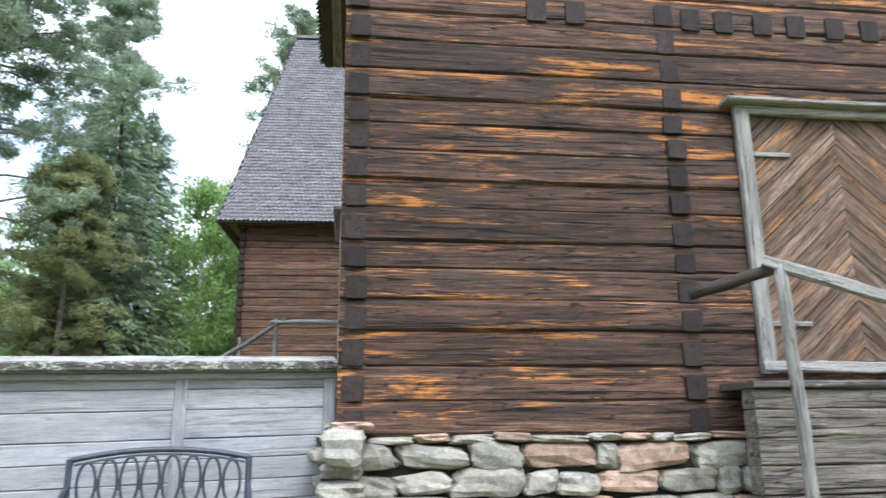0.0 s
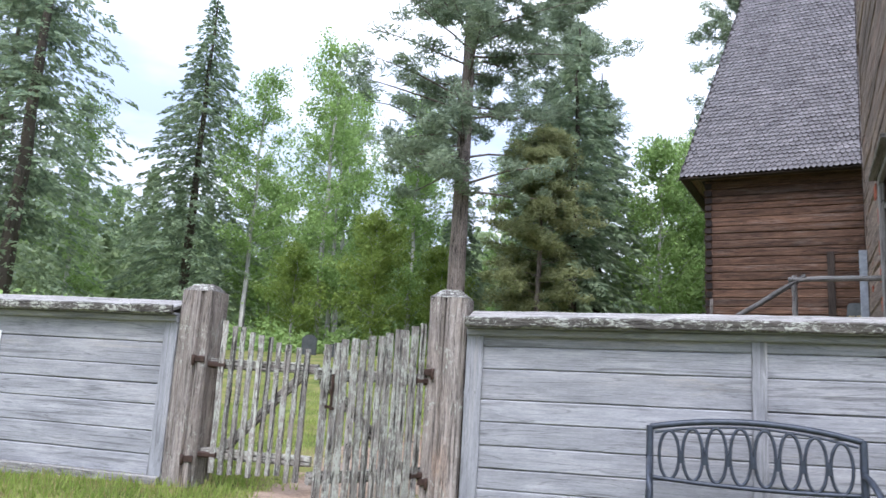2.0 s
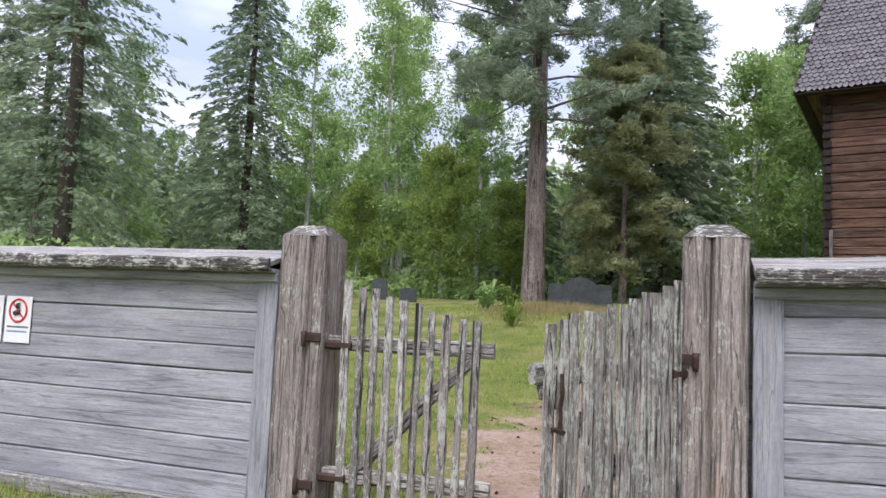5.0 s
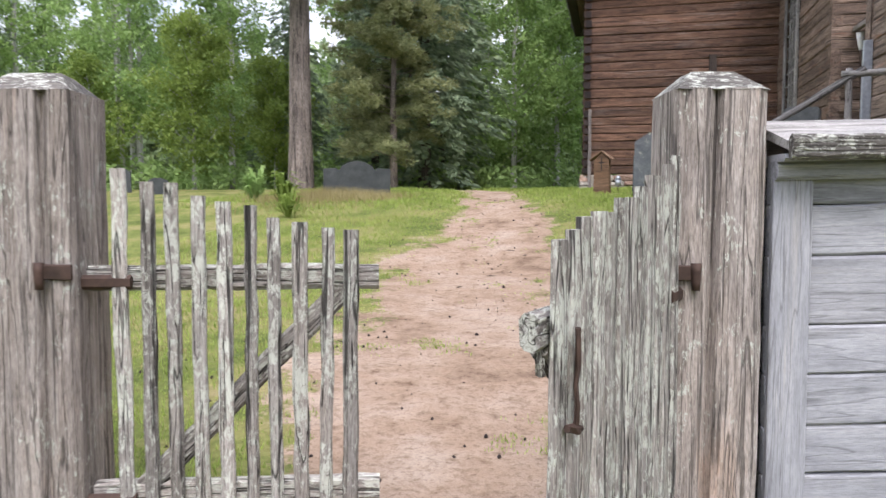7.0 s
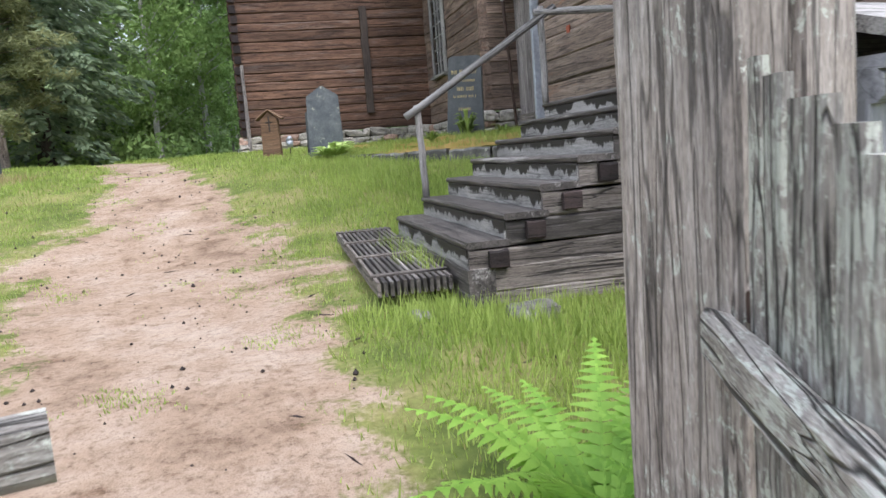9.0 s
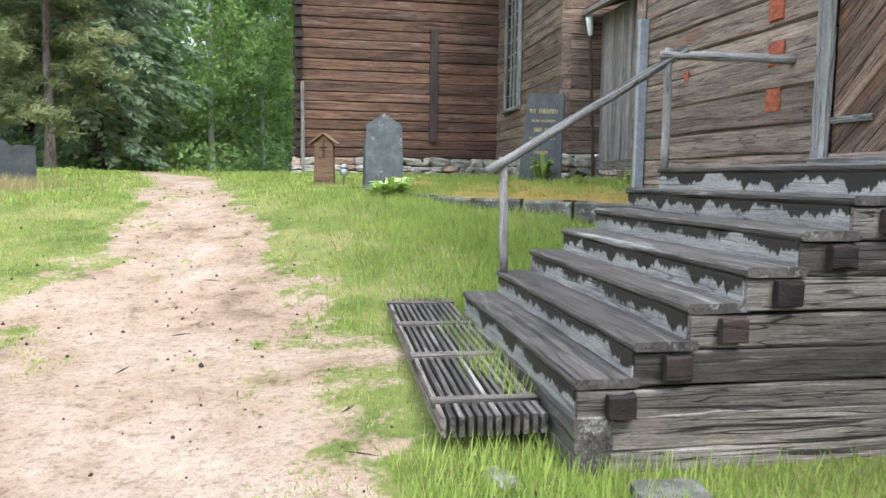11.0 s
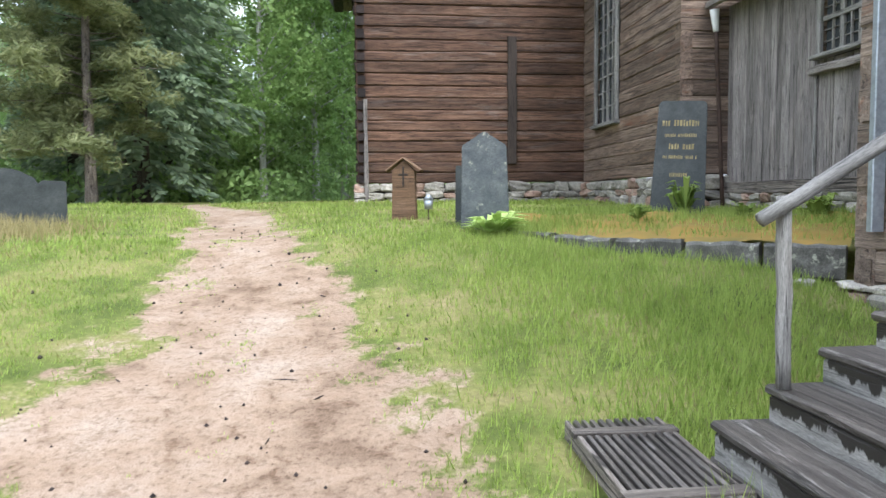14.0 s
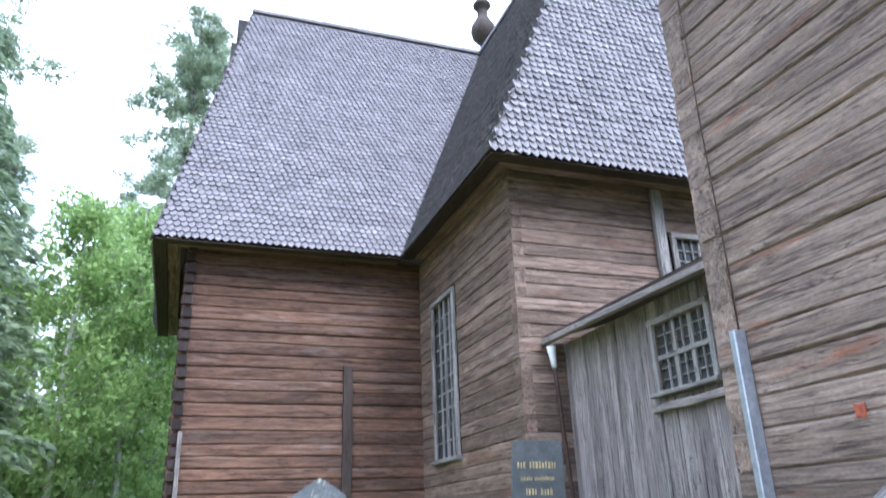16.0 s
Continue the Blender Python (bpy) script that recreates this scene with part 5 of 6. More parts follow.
# raised grave plot with a broken stone curb
plot = thing("grave_plot", Matrix.Translation((-1.2, 17.8, 1.4)), "raised grave plot with orange moss and a broken stone curb", "grave plot")
C1, C2, C3 = Vector((-3.0, 19.2, 0)), Vector((-2.04, 17.55, 0)), Vector((-0.30, 16.1, 0))
def curb(a, b, z, nn, h):
    rc = random.Random(nn)
    for k in range(nn):
        p, q = a.lerp(b, k / nn + 0.01), a.lerp(b, (k + 1) / nn - 0.01)
        dz = rc.gauss(0, 0.015)
        bar("curb_stone", (p.x, p.y, z - h / 2 + dz), (q.x, q.y, z - h / 2 + dz + rc.gauss(0, 0.01)), 0.2, h, M_CURB, plot, seg=6, wob=0.012, bev=0.03)
curb(C1, C2, 1.60, 2, 0.20)
curb(C2, C3, 1.60, 3, 0.34)
mv, mf = [], []
NU, NV = 34, 26
for j in range(NV + 1):
    for i in range(NU + 1):
        u, v = i / NU, j / NV
        f = C1.lerp(C2, min(1, u * 1.9)) if u < 0.526 else C2.lerp(C3, (u - 0.526) / 0.474)
        bk = Vector((-2.6, 20.2, 0)).lerp(Vector((0.9, 17.6, 0)), u)
        p = f.lerp(bk, v)
        z = 1.585 + 0.25 * v + 0.05 * noise.noise((p.x * 2.5, p.y * 2.5, 1)) + 0.02 * noise.noise((p.x * 9, p.y * 9, 4))
        mv.append((p.x, p.y, z))
for j in range(NV):
    for i in range(NU):
        mf.append((j * (NU + 1) + i, j * (NU + 1) + i + 1, (j + 1) * (NU + 1) + i + 1, (j + 1) * (NU + 1) + i))
part("moss_bed", soup(mv, mf, True), M_MOSS, plot, Matrix(), "orange and green moss bed")
for k, (a, b) in enumerate(((-1.75, 16.9), (-1.2, 16.5), (-0.75, 16.15), (-2.3, 17.5))):
    put(part("fallen_stone", stone_mesh(0.32, 0.26, 0.2, 70 + k), M_FOUND, plot), pose(a, b, 1.18, 0, 0, 30 * k))

# ---- front stairs of the tower ----
fs_ = thing("tower_stairs", T @ Matrix.Translation((3.5, -0.5, 0)), "weathered timber landing with a pole handrail before the tower door", "stairs")
rq = random.Random(5)
z = 0.0
while z < 1.5:
    h = rq.uniform(0.17, 0.24)
    bar("side_timber", T @ Vector((3.46, -0.42, z + h / 2)), T @ Vector((6.6, -0.42, z + h / 2)), 0.2, h - 0.006, M_STEPSIDE, fs_, seg=9, wob=0.006, bev=0.015)
    z += h
bar("landing", T @ Vector((3.44, -0.26, z + 0.03)), T @ Vector((6.7, -0.26, z + 0.03)), 0.6, 0.06, M_STEP, fs_, seg=6)
bar("post", (3.52, 6.28, -0.1), (3.46, 6.28, 2.46), 0.10, 0.10, M_GREYWOOD, fs_, seg=8, wob=0.006, round_=1)
bar("rail", (3.36, 6.34, 2.50), (4.72, 5.7, 1.86), 0.11, 0.09, M_GREYWOOD, fs_, seg=6, wob=0.005)
bar("rail", (2.86, 6.65, 2.28), (3.50, 6.28, 2.46), 0.10, 0.10, M_DARKWOOD, fs_, "dark weathered pole end", seg=5, wob=0.007, round_=1)

# ---- bench ----
def tube(points, r, closed=False, k=6):
    vs, fs, n = [], [], len(points)
    P = [Vector(p) for p in points]
    for i, p in enumerate(P):
        t = (P[(i + 1) % n] - P[i - 1]) if closed or 0 < i < n - 1 else (P[1] - P[0] if i == 0 else P[-1] - P[-2])
        t.normalize()
        a = t.cross(Vector((0, 1, 0)) if abs(t.y) < 0.9 else Vector((1, 0, 0))).normalized()
        b = t.cross(a)
        for j in range(k):
            an = 2 * math.pi * j / k
            vs.append(tuple(p + (a * math.cos(an) + b * math.sin(an)) * r))
    for i in range(n if closed else n - 1):
        for j in range(k):
            fs.append((i * k + j, i * k + (j + 1) % k, ((i + 1) % n) * k + (j + 1) % k, ((i + 1) % n) * k + j))
    return soup(vs, fs, True)


BM = pose(-1.97, 6.70, 0.0, 0, 0, 12.3)
bench = thing("garden_bench", BM @ Matrix.Translation((0.64, -0.2, 0.05)), "dark cast-iron garden bench with oval back rings and brown slats", "bench")
BL = 1.285
def arch(u, z):
    return z + 0.07 * (1 - (2 * u - 1) ** 2)
part("top_rail", tube([(BL * i / 16, 0, arch(i / 16, 1.02)) for i in range(17)], 0.021), M_BENCH, bench, BM)
part("inner_rail", tube([(0.03 + (BL - 0.06) * i / 16, 0, arch(i / 16, 0.985)) for i in range(17)], 0.008), M_BENCH, bench, BM)
part("lower_rail", tube([(BL * i / 16, 0, 0.675 + 0.02 * (2 * i / 16 - 1) ** 2) for i in range(17)], 0.015), M_BENCH, bench, BM)
ow = (BL - 0.10) / 8
for k in range(8):
    c = 0.05 + ow * (k + 0.5)
    zc0, zc1 = 0.69, arch(c / BL, 0.985) - 0.006
    part("oval_ring", tube([(c + ow * 0.43 * math.cos(a), 0, (zc0 + zc1) / 2 + (zc1 - zc0) / 2 * math.sin(a)) for a in [2 * math.pi * i / 22 for i in range(22)]], 0.011, True), M_BENCH, bench, BM)
    if k:
        x = 0.05 + ow * k
        part("ring_clasp", tube([(x, 0, 0.80), (x, 0, 0.88)], 0.019), M_BENCH, bench, BM)
for x in (0.0, BL):
    part("side_frame", tube([(x, 0.0, 1.03), (x, -0.01, 0.7), (x, -0.05, 0.48), (x, 0.04, 0.05)], 0.024), M_BENCH, bench, BM)
    part("arm", tube([(x, -0.01, 0.82), (x, -0.15, 0.80), (x, -0.34, 0.74), (x, -0.44, 0.66), (x, -0.42, 0.58), (x, -0.38, 0.47), (x, -0.43, 0.05)], 0.02), M_BENCH, bench, BM)
for k in range(5):
    bar("seat_slat", BM @ Vector((0.0, -0.07 - 0.085 * k, 0.49 - 0.008 * k)), BM @ Vector((BL, -0.07 - 0.085 * k, 0.49 - 0.008 * k)), 0.07, 0.025, M_BROWN, bench, "brown wooden seat slat", seg=5, wob=0.001)

# ---- prohibition signs on the fence ----
def sign(u, text_lines, shape, label):
    FM = Matrix.Translation(F(u, 0.035, 1.14)) @ Matrix.Rotation(FA, 4, "Z")
    s = thing("sign", FM, label, "sign", "prohibition signs")
    W, c = 0.225, Vector((0.1125, 0, 0.215))
    part("plate", beam(W, 0.004, 0.31, seg=1, wob=0, bev=0.001), M_WHITE, s, FM @ Matrix.Translation((0, 0, 0.155)))
    part("ring", tube([(c.x + 0.075 * math.cos(a), -0.004, c.z + 0.075 * math.sin(a)) for a in [2 * math.pi * i / 24 for i in range(24)]], 0.007, True), M_RED, s, FM)
    part("slash", tube([(c.x - 0.053, -0.006, c.z + 0.053), (c.x + 0.053, -0.006, c.z - 0.053)], 0.005), M_RED, s, FM)
    for a, b, r in shape:
        part("pictogram", tube([(c.x + 1.6 * a[0], -0.003, c.z + 1.6 * a[1]), (c.x + 1.6 * b[0], -0.003, c.z + 1.6 * b[1])], r * 1.4), M_INK, s, FM)
    for k, tx in enumerate(text_lines):
        if tx == "bars":
            rr = random.Random(k + int(u * 100))
            x = 0.025
            while x < 0.195:
                w = rr.uniform(0.008, 0.018)
                part("print", beam(w, 0.001, 0.012, seg=1, wob=0, bev=0.0003), M_INK if k == 0 else M_BLUE, s, FM @ Matrix.Translation((x, -0.003, 0.105 - 0.03 * k)))
                x += w + 0.006
        else:
            cu = bpy.data.curves.new("print", "FONT")
            cu.body, cu.size, cu.align_x = tx, 0.046, "CENTER"
            cu.materials.append(M_INK)
            t = new("print", cu)
            t.parent = s
            put(t, FM @ Matrix.Translation((c.x, -0.0035, 0.065)) @ Matrix.Rotation(math.pi / 2, 4, "X"))
    return s


sign(-5.0, ["bars", "bars", "bars"], [((-0.02, -0.02), (0.025, 0.03), 0.006), ((-0.005, -0.005), (0.01, 0.012), 0.01)], "white no-smoking sign plate with red ring on the fence")
sign(-4.75, ["Ei koiria"], [((-0.025, 0.005), (0.022, 0.005), 0.011), ((0.02, 0.01), (0.034, 0.024), 0.008), ((-0.02, 0), (-0.024, -0.025), 0.004), ((0.016, 0), (0.02, -0.025), 0.004)], "white no-dogs sign plate with red ring on the fence")
sign(-4.5, ["bars", "bars"], [((-0.008, 0.02), (0.01, 0.02), 0.013), ((-0.02, -0.012), (0.015, -0.005), 0.012)], "white prohibition sign plate with red ring on the fence")

# ---- fern, hosta and small plants ----
def frond(bm_v, bm_f, base, yaw, L, bend, wid):
    """One fern frond: an arching rib with paired, toothed leaflets that narrow to the tip."""
    d = Vector((math.cos(yaw), math.sin(yaw), 0))
    side = Vector((-d.y, d.x, 0))
    n = 20
    def rib(f):
        return base + d * (L * f * (0.42 + 0.40 * f * bend)) + Vector((0, 0, L * (0.98 * f - 0.52 * bend * f * f)))
    for i in range(n):
        p, q = rib(i / n), rib((i + 1) / n)
        b = len(bm_v)
        bm_v += [tuple(p - side * 0.005), tuple(p + side * 0.005), tuple(q + side * 0.004), tuple(q - side * 0.004)]
        bm_f.append((b, b + 1, b + 2, b + 3))
    for i in range(3, n + 1):
        f = i / n
        p = rib(f)
        fw = (rib(min(1.0, f + 0.05)) - rib(f - 0.05)).normalized()
        lw = wid * min(1.0, (f - 0.08) * 4.0) * (1.04 - f) ** 0.8 * 1.25
        w = L / n * 0.42
        for s in (-1, 1):
            ax = (side * s + fw * 0.42 - Vector((0, 0, 0.16))).normalized()
            b = len(bm_v)
            k = 5
            for e in range(k + 1):
                c = p + ax * (lw * e / k) - Vector((0, 0, 0.10 * lw * (e / k) ** 2))
                hw = w * (1 - 0.85 * e / k) * (1.0 if e % 2 == 0 else 1.25)
                bm_v += [tuple(c - fw * hw), tuple(c + fw * hw)]
            for e in range(k):
                bm_f.append((b + 2 * e, b + 2 * e + 1, b + 2 * e + 3, b + 2 * e + 2))


def fern(x, y, n, L, seed):
    rnd = random.Random(seed)
    z = ground_z(x, y)
    g = thing("fern", pose(x, y, z), "bright green fern growing beside the gate post", "fern")
    for k in range(n):
        vs, fs = [], []
        frond(vs, fs, Vector((x, y, z)), 2 * math.pi * (k + rnd.random() * 0.6) / n, L * rnd.uniform(0.75, 1.1), rnd.uniform(0.6, 1.0), 0.19 * L)
        part("frond", soup(vs, fs), M_FERN, g, Matrix())


fern(-3.46, 7.55, 17, 0.82, 3)
fern(-3.20, 7.38, 10, 0.66, 4)


def leaf_tuft(name, x, y, n, L, w, material, label, seed, z=None, upright=0.5):
    rnd = random.Random(seed)
    z = ground_z(x, y) if z is None else z
    g = thing(name, pose(x, y, z), label, "plant")
    vs, fs = [], []
    for k in range(n):
        a = 2 * math.pi * rnd.random()
        d, s = Vector((math.cos(a), math.sin(a), 0)), Vector((-math.sin(a), math.cos(a), 0))
        l, e = L * rnd.uniform(0.6, 1.1), rnd.uniform(upright * 0.4, upright * 1.4)
        o = Vector((x + rnd.gauss(0, L * 0.15), y + rnd.gauss(0, L * 0.15), z))
        p1 = o + d * l * 0.5 + Vector((0, 0, l * e))
        p2 = o + d * l + Vector((0, 0, l * e * 0.9))
        b = len(vs)
        vs += [tuple(o), tuple(p1 + s * w), tuple(p2), tuple(p1 - s * w), tuple(p1 - Vector((0, 0, w * 0.4)))]
        fs += [(b, b + 1, b + 4), (b + 1, b + 2, b + 4), (b + 2, b + 3, b + 4), (b + 3, b, b + 4)]
    part("leaves", soup(vs, fs), material, g, Matrix())


leaf_tuft("hosta", -3.2, 18.8, 60, 0.40, 0.065, M_HOSTA, "pale green hosta at the foot of a gravestone", 3, z=1.64, upright=0.45)
leaf_tuft("seedling", -0.62, 19.0, 34, 0.24, 0.045, M_PALELEAF, "leafy green seedling before a dark gravestone", 4, z=1.85, upright=1.4)
leaf_tuft("seedling", -1.4, 18.6, 30, 0.16, 0.03, M_PALELEAF, "low leafy weeds on the grave plot", 5, z=1.78, upright=0.9)
leaf_tuft("seedling", 0.5, 17.8, 40, 0.24, 0.045, M_PALELEAF, "leafy green weeds by the porch footing", 6, z=1.7, upright=1.3)
leaf_tuft("seedling", -0.2, 18.2, 34, 0.16, 0.03, M_PALELEAF, "low leafy weeds on the grave plot", 7, z=1.8, upright=0.9)
leaf_tuft("sapling", -11.0, 18.9, 70, 0.38, 0.045, M_PALELEAF, "young pale green sapling in long grass", 8, upright=1.5)
leaf_tuft("sapling", -10.3, 17.6, 60, 0.28, 0.04, M_PALELEAF, "young pale green sapling in long grass", 9, upright=1.5)
leaf_tuft("sapling", -12.4, 20.2, 90, 0.36, 0.05, M_BIRCHLEAF, "young bushy sapling near a gravestone", 10, upright=1.6)
leaf_tuft("seedling", -1.35, 6.45, 14, 0.22, 0.045, M_FERN, "small green seedling in front of the bench", 12, upright=1.2)

# ---- trees ----
def trunk_mesh(h, r, seed, bend=0.3, limbs=(), k=9, top=0.12):
    """A tapered trunk along local x (up), with limbs: (height share, yaw, length, rise, radius)."""
    rnd = random.Random(seed)
    vs, fs = [], []
    def tubes(pts, rads):
        b = len(vs)
        for (p, rr) in zip(pts, rads):
            for j in range(k):
                a = 2 * math.pi * j / k
                vs.append((p.x, p.y + rr * math.cos(a), p.z + rr * math.sin(a)))
        for i in range(len(pts) - 1):
            for j in range(k):
                fs.append((b + i * k + j, b + i * k + (j + 1) % k, b + (i + 1) * k + (j + 1) % k, b + (i + 1) * k + j))
    n = 12
    sway = [(rnd.gauss(0, bend) * 0.2, rnd.gauss(0, bend) * 0.2) for _ in range(n + 1)]
    pts = [Vector((h * i / n, sway[i][0] * i / n, sway[i][1] * i / n)) for i in range(n + 1)]
    tubes(pts, [r * (1.15 if i == 0 else 1) * (1 - (1 - top) * i / n) for i in range(n + 1)])
    for f, yaw, L, rise, rr in limbs:
        base = Vector((h * f, 0, 0))
        q = []
        for s in range(5):
            u = s / 4
            q.append(base + Vector((L * rise * u - 0.12 * L * u * u + rnd.gauss(0, 0.05), L * u * math.cos(yaw), L * u * math.sin(yaw))))
        b = len(vs)
        for s, p in enumerate(q):
            w = rr * (1 - 0.8 * s / 4)
            for j in range(5):
                a = 2 * math.pi * j / 5
                vs.append((p.x + w * math.cos(a), p.y - w * math.sin(a) * math.sin(yaw), p.z + w * math.sin(a) * math.cos(yaw)))
        for s in range(4):
            for j in range(5):
                fs.append((b + s * 5 + j, b + s * 5 + (j + 1) % 5, b + (s + 1) * 5 + (j + 1) % 5, b + (s + 1) * 5 + j))
    return soup(vs, fs, True)


UP = Matrix.Rotation(-math.pi / 2, 4, "Y")


def quads(P, A, B):
    """Diamond leaves: centres P, half axes A (long) and B (short), as one mesh."""
    n = len(P)
    v = np.empty((n * 4, 3))
    v[0::4], v[1::4], v[2::4], v[3::4] = P - A, P + B, P + A, P - B
    me = bpy.data.meshes.new("leaves")
    me.vertices.add(n * 4)
    me.vertices.foreach_set("co", v.ravel())
    me.loops.add(n * 4)
    me.loops.foreach_set("vertex_index", np.arange(n * 4, dtype=np.int32))
    me.polygons.add(n)
    me.polygons.foreach_set("loop_start", np.arange(0, n * 4, 4, dtype=np.int32))
    me.update(calc_edges=True)
    return me


def unit(v):
    return v / (np.linalg.norm(v, axis=-1, keepdims=True) + 1e-9)


def leaf_axes(rs, n, size, flat=0.5, droop=0.0, thin=0.5):
    a = unit(rs.normal(size=(n, 3)) * (1, 1, flat) - (0, 0, droop))
    b = unit(np.cross(a, unit(rs.normal(size=(n, 3)))))
    s = size * rs.uniform(0.6, 1.3, (n, 1))
    return a * s, b * s * thin


def spruce(name, h, r, seed, mat, dense=1.0, low=0.05):
    rs = np.random.RandomState(seed)
    t = thing(name, Matrix(), "tall dark spruce with drooping branches", "tree", "trees round the churchyard")
    part("trunk", trunk_mesh(h, h * 0.013 + 0.06, seed), M_SPRBARK, t, UP)
    P, A, B = [], [], []
    z = h * low
    while z < h - 0.3:
        f = (z - h * low) / (h * (1 - low))
        L0 = r * (1 - f) ** 0.75 * (0.55 + 0.45 * min(1, f * 5)) + 0.15
        nb = 7 if f < 0.8 else 5
        off = rs.uniform(0, 6.28)
        for k in range(nb):
            yaw = off + 6.283 * k / nb + rs.normal() * 0.2
            L = L0 * rs.uniform(0.6, 1.15)
            d = np.array([math.cos(yaw), math.sin(yaw), 0])
            s = np.array([-d[1], d[0], 0])
            m = max(6, int(L * 13 * dense))
            u = rs.uniform(0.02, 1.0, m) ** 0.6
            side = rs.uniform(-1, 1, m) * (0.10 + 0.30 * (1 - u)) * L * 0.55
            zz = z + 0.10 * L * u - 0.42 * L * u * u + 0.10 * L * u ** 4 - np.abs(rs.normal(size=m)) * 0.14
            p = d * (L * u)[:, None] + s * side[:, None]
            p[:, 2] = zz
            a = unit(d + s * (np.sign(side) * 0.8)[:, None] + rs.normal(size=(m, 3)) * 0.25 - (0, 0, 0.55))
            sz = 0.185 * rs.uniform(0.6, 1.35, (m, 1))
            b = unit(np.cross(a, unit(rs.normal(size=(m, 3)) + (0, 0, 1.2))))
            P.append(p), A.append(a * sz), B.append(b * sz * 0.34)
        z += 0.36 + 0.02 * h * (1 - f) * 0.3
    part("crown", quads(np.concatenate(P), np.concatenate(A), np.concatenate(B)), mat, t, Matrix())
    return t


def clumps(rs, centres, radii, per, size, flat, droop, squash=0.7, thin=0.5):
    P, A, B = [], [], []
    for c, r in zip(centres, radii):
        n = max(4, int(per * rs.uniform(0.6, 1.3)))
        q = unit(rs.normal(size=(n, 3))) * (r * rs.uniform(0.15, 1.0, (n, 1)) ** 0.6)
        q[:, 2] *= squash
        a, b = leaf_axes(rs, n, size, flat, droop, thin)
        P.append(q + c), A.append(a), B.append(b)
    return quads(np.concatenate(P), np.concatenate(A), np.concatenate(B))


def pine(name, h, seed, mat, bare=0.5, r=3.0, label="tall Scots pine with a bare reddish trunk and ragged crown", girth=0.30, n_limb=34):
    rs = np.random.RandomState(seed)
    rnd = random.Random(seed)
    t = thing(name, Matrix(), label, "tree", "trees round the churchyard")
    limbs, cs, rr = [], [], []
    for k in range(n_limb):
        f = bare + (0.98 - bare) * (k + rnd.random()) / n_limb
        yaw = rnd.uniform(0, 6.283)
        g = (f - bare) / (1 - bare)
        L = r * (0.55 + 0.6 * math.sin(math.pi * min(1, 0.15 + g * 0.85))) * rnd.uniform(0.6, 1.1) * (1 - 0.45 * g)
        rise = rnd.uniform(0.0, 0.35) + 0.25 * g
        limbs.append((f, yaw, L, rise, girth * 0.15 * (1 - 0.5 * g)))
        for s in range(8):
            u = rnd.uniform(0.22, 1.05)
            # crown frame: x = -limb z, y = limb y (the trunk mesh is turned upright by UP)
            zc = h * f + L * rise * u - 0.12 * L * u * u
            cs.append(np.array([-L * u * math.sin(yaw) + rnd.gauss(0, 0.32), L * u * math.cos(yaw) + rnd.gauss(0, 0.32), zc + rnd.gauss(0, 0.22) + 0.1]))
            rr.append(rnd.uniform(0.35, 0.62))
    part("trunk", trunk_mesh(h, girth, seed, 0.25, limbs, top=0.18), M_BARK, t, UP)
    part("crown", clumps(rs, cs, rr, 85, 0.17, 0.6, -0.25, 0.6, 0.17), mat, t, Matrix())
    return t


def birch(name, h, r, seed, mat, label="slender birch with white trunk and hanging green leaves", dense=1.0, base=0.22):
    rs = np.random.RandomState(seed)
    rnd = random.Random(seed)
    t = thing(name, Matrix(), label, "tree", "trees round the churchyard")
    limbs, cs, rr = [], [], []
    for k in range(30):
        f = base + (0.97 - base) * (k + rnd.random()) / 30
        yaw = rnd.uniform(0, 6.283)
        g = (f - base) / (1 - base)
        L = r * (0.45 + 0.7 * math.sin(math.pi * min(1, 0.2 + 0.75 * g))) * rnd.uniform(0.6, 1.1) * (1 - 0.35 * g)
        limbs.append((f, yaw, L, 0.7, 0.035))
        for s in range(int(11 * dense)):
            u = rnd.uniform(0.15, 1.1)
            zc = h * f + L * (0.7 * u - 0.12 * u * u) - rnd.uniform(0, 1.1) * u
            cs.append(np.array([-L * u * math.sin(yaw) + rnd.gauss(0, 0.35), L * u * math.cos(yaw) + rnd.gauss(0, 0.35), zc]))
            rr.append(rnd.uniform(0.35, 0.7))
    part("trunk", trunk_mesh(h, 0.05 + h * 0.008, seed, 0.5, limbs), M_BIRCH, t, UP)
    part("crown", clumps(rs, cs, rr, 34, 0.105, 0.9, 0.5, 1.15), mat, t, Matrix())
    return t


def plant_tree(ob, x, y, turn=0.0, scale=1.0, sink=0.1):
    ob.matrix_basis = Matrix.Translation((x, y, ground_z(x, y) - sink)) @ Matrix.Rotation(turn, 4, "Z") @ Matrix.Scale(scale, 4)
    return ob


def again(ob, x, y, turn, scale):
    c = copy_thing(ob, Matrix())
    return plant_tree(c, x, y, turn, scale)


plant_tree(pine("pine_tree", 25, 1, M_PINE, bare=0.27, r=5.0, girth=0.40, n_limb=100), -14.1, 26.6)
P2 = plant_tree(pine("pine_tree", 23, 2, M_PINE, bare=0.18, r=4.2, girth=0.26, n_limb=84), -13.4, 37.0)
again(P2, -5.6, 46.0, 2.0, 1.15)
again(P2, -38.0, 21.5, 1.2, 1.0)
YP = plant_tree(pine("pine_tree", 13, 3, M_RUSTPINE, bare=0.12, r=3.4, girth=0.2, n_limb=70, label="bushy young pine with rust-tinged needles"), -11.7, 29.2, 0.0, 0.76)
S1 = plant_tree(spruce("spruce_tree", 15.5, 3.6, 4, M_SPRUCE, 1.9), -11.5, 32.8, 0.0, 1.05)
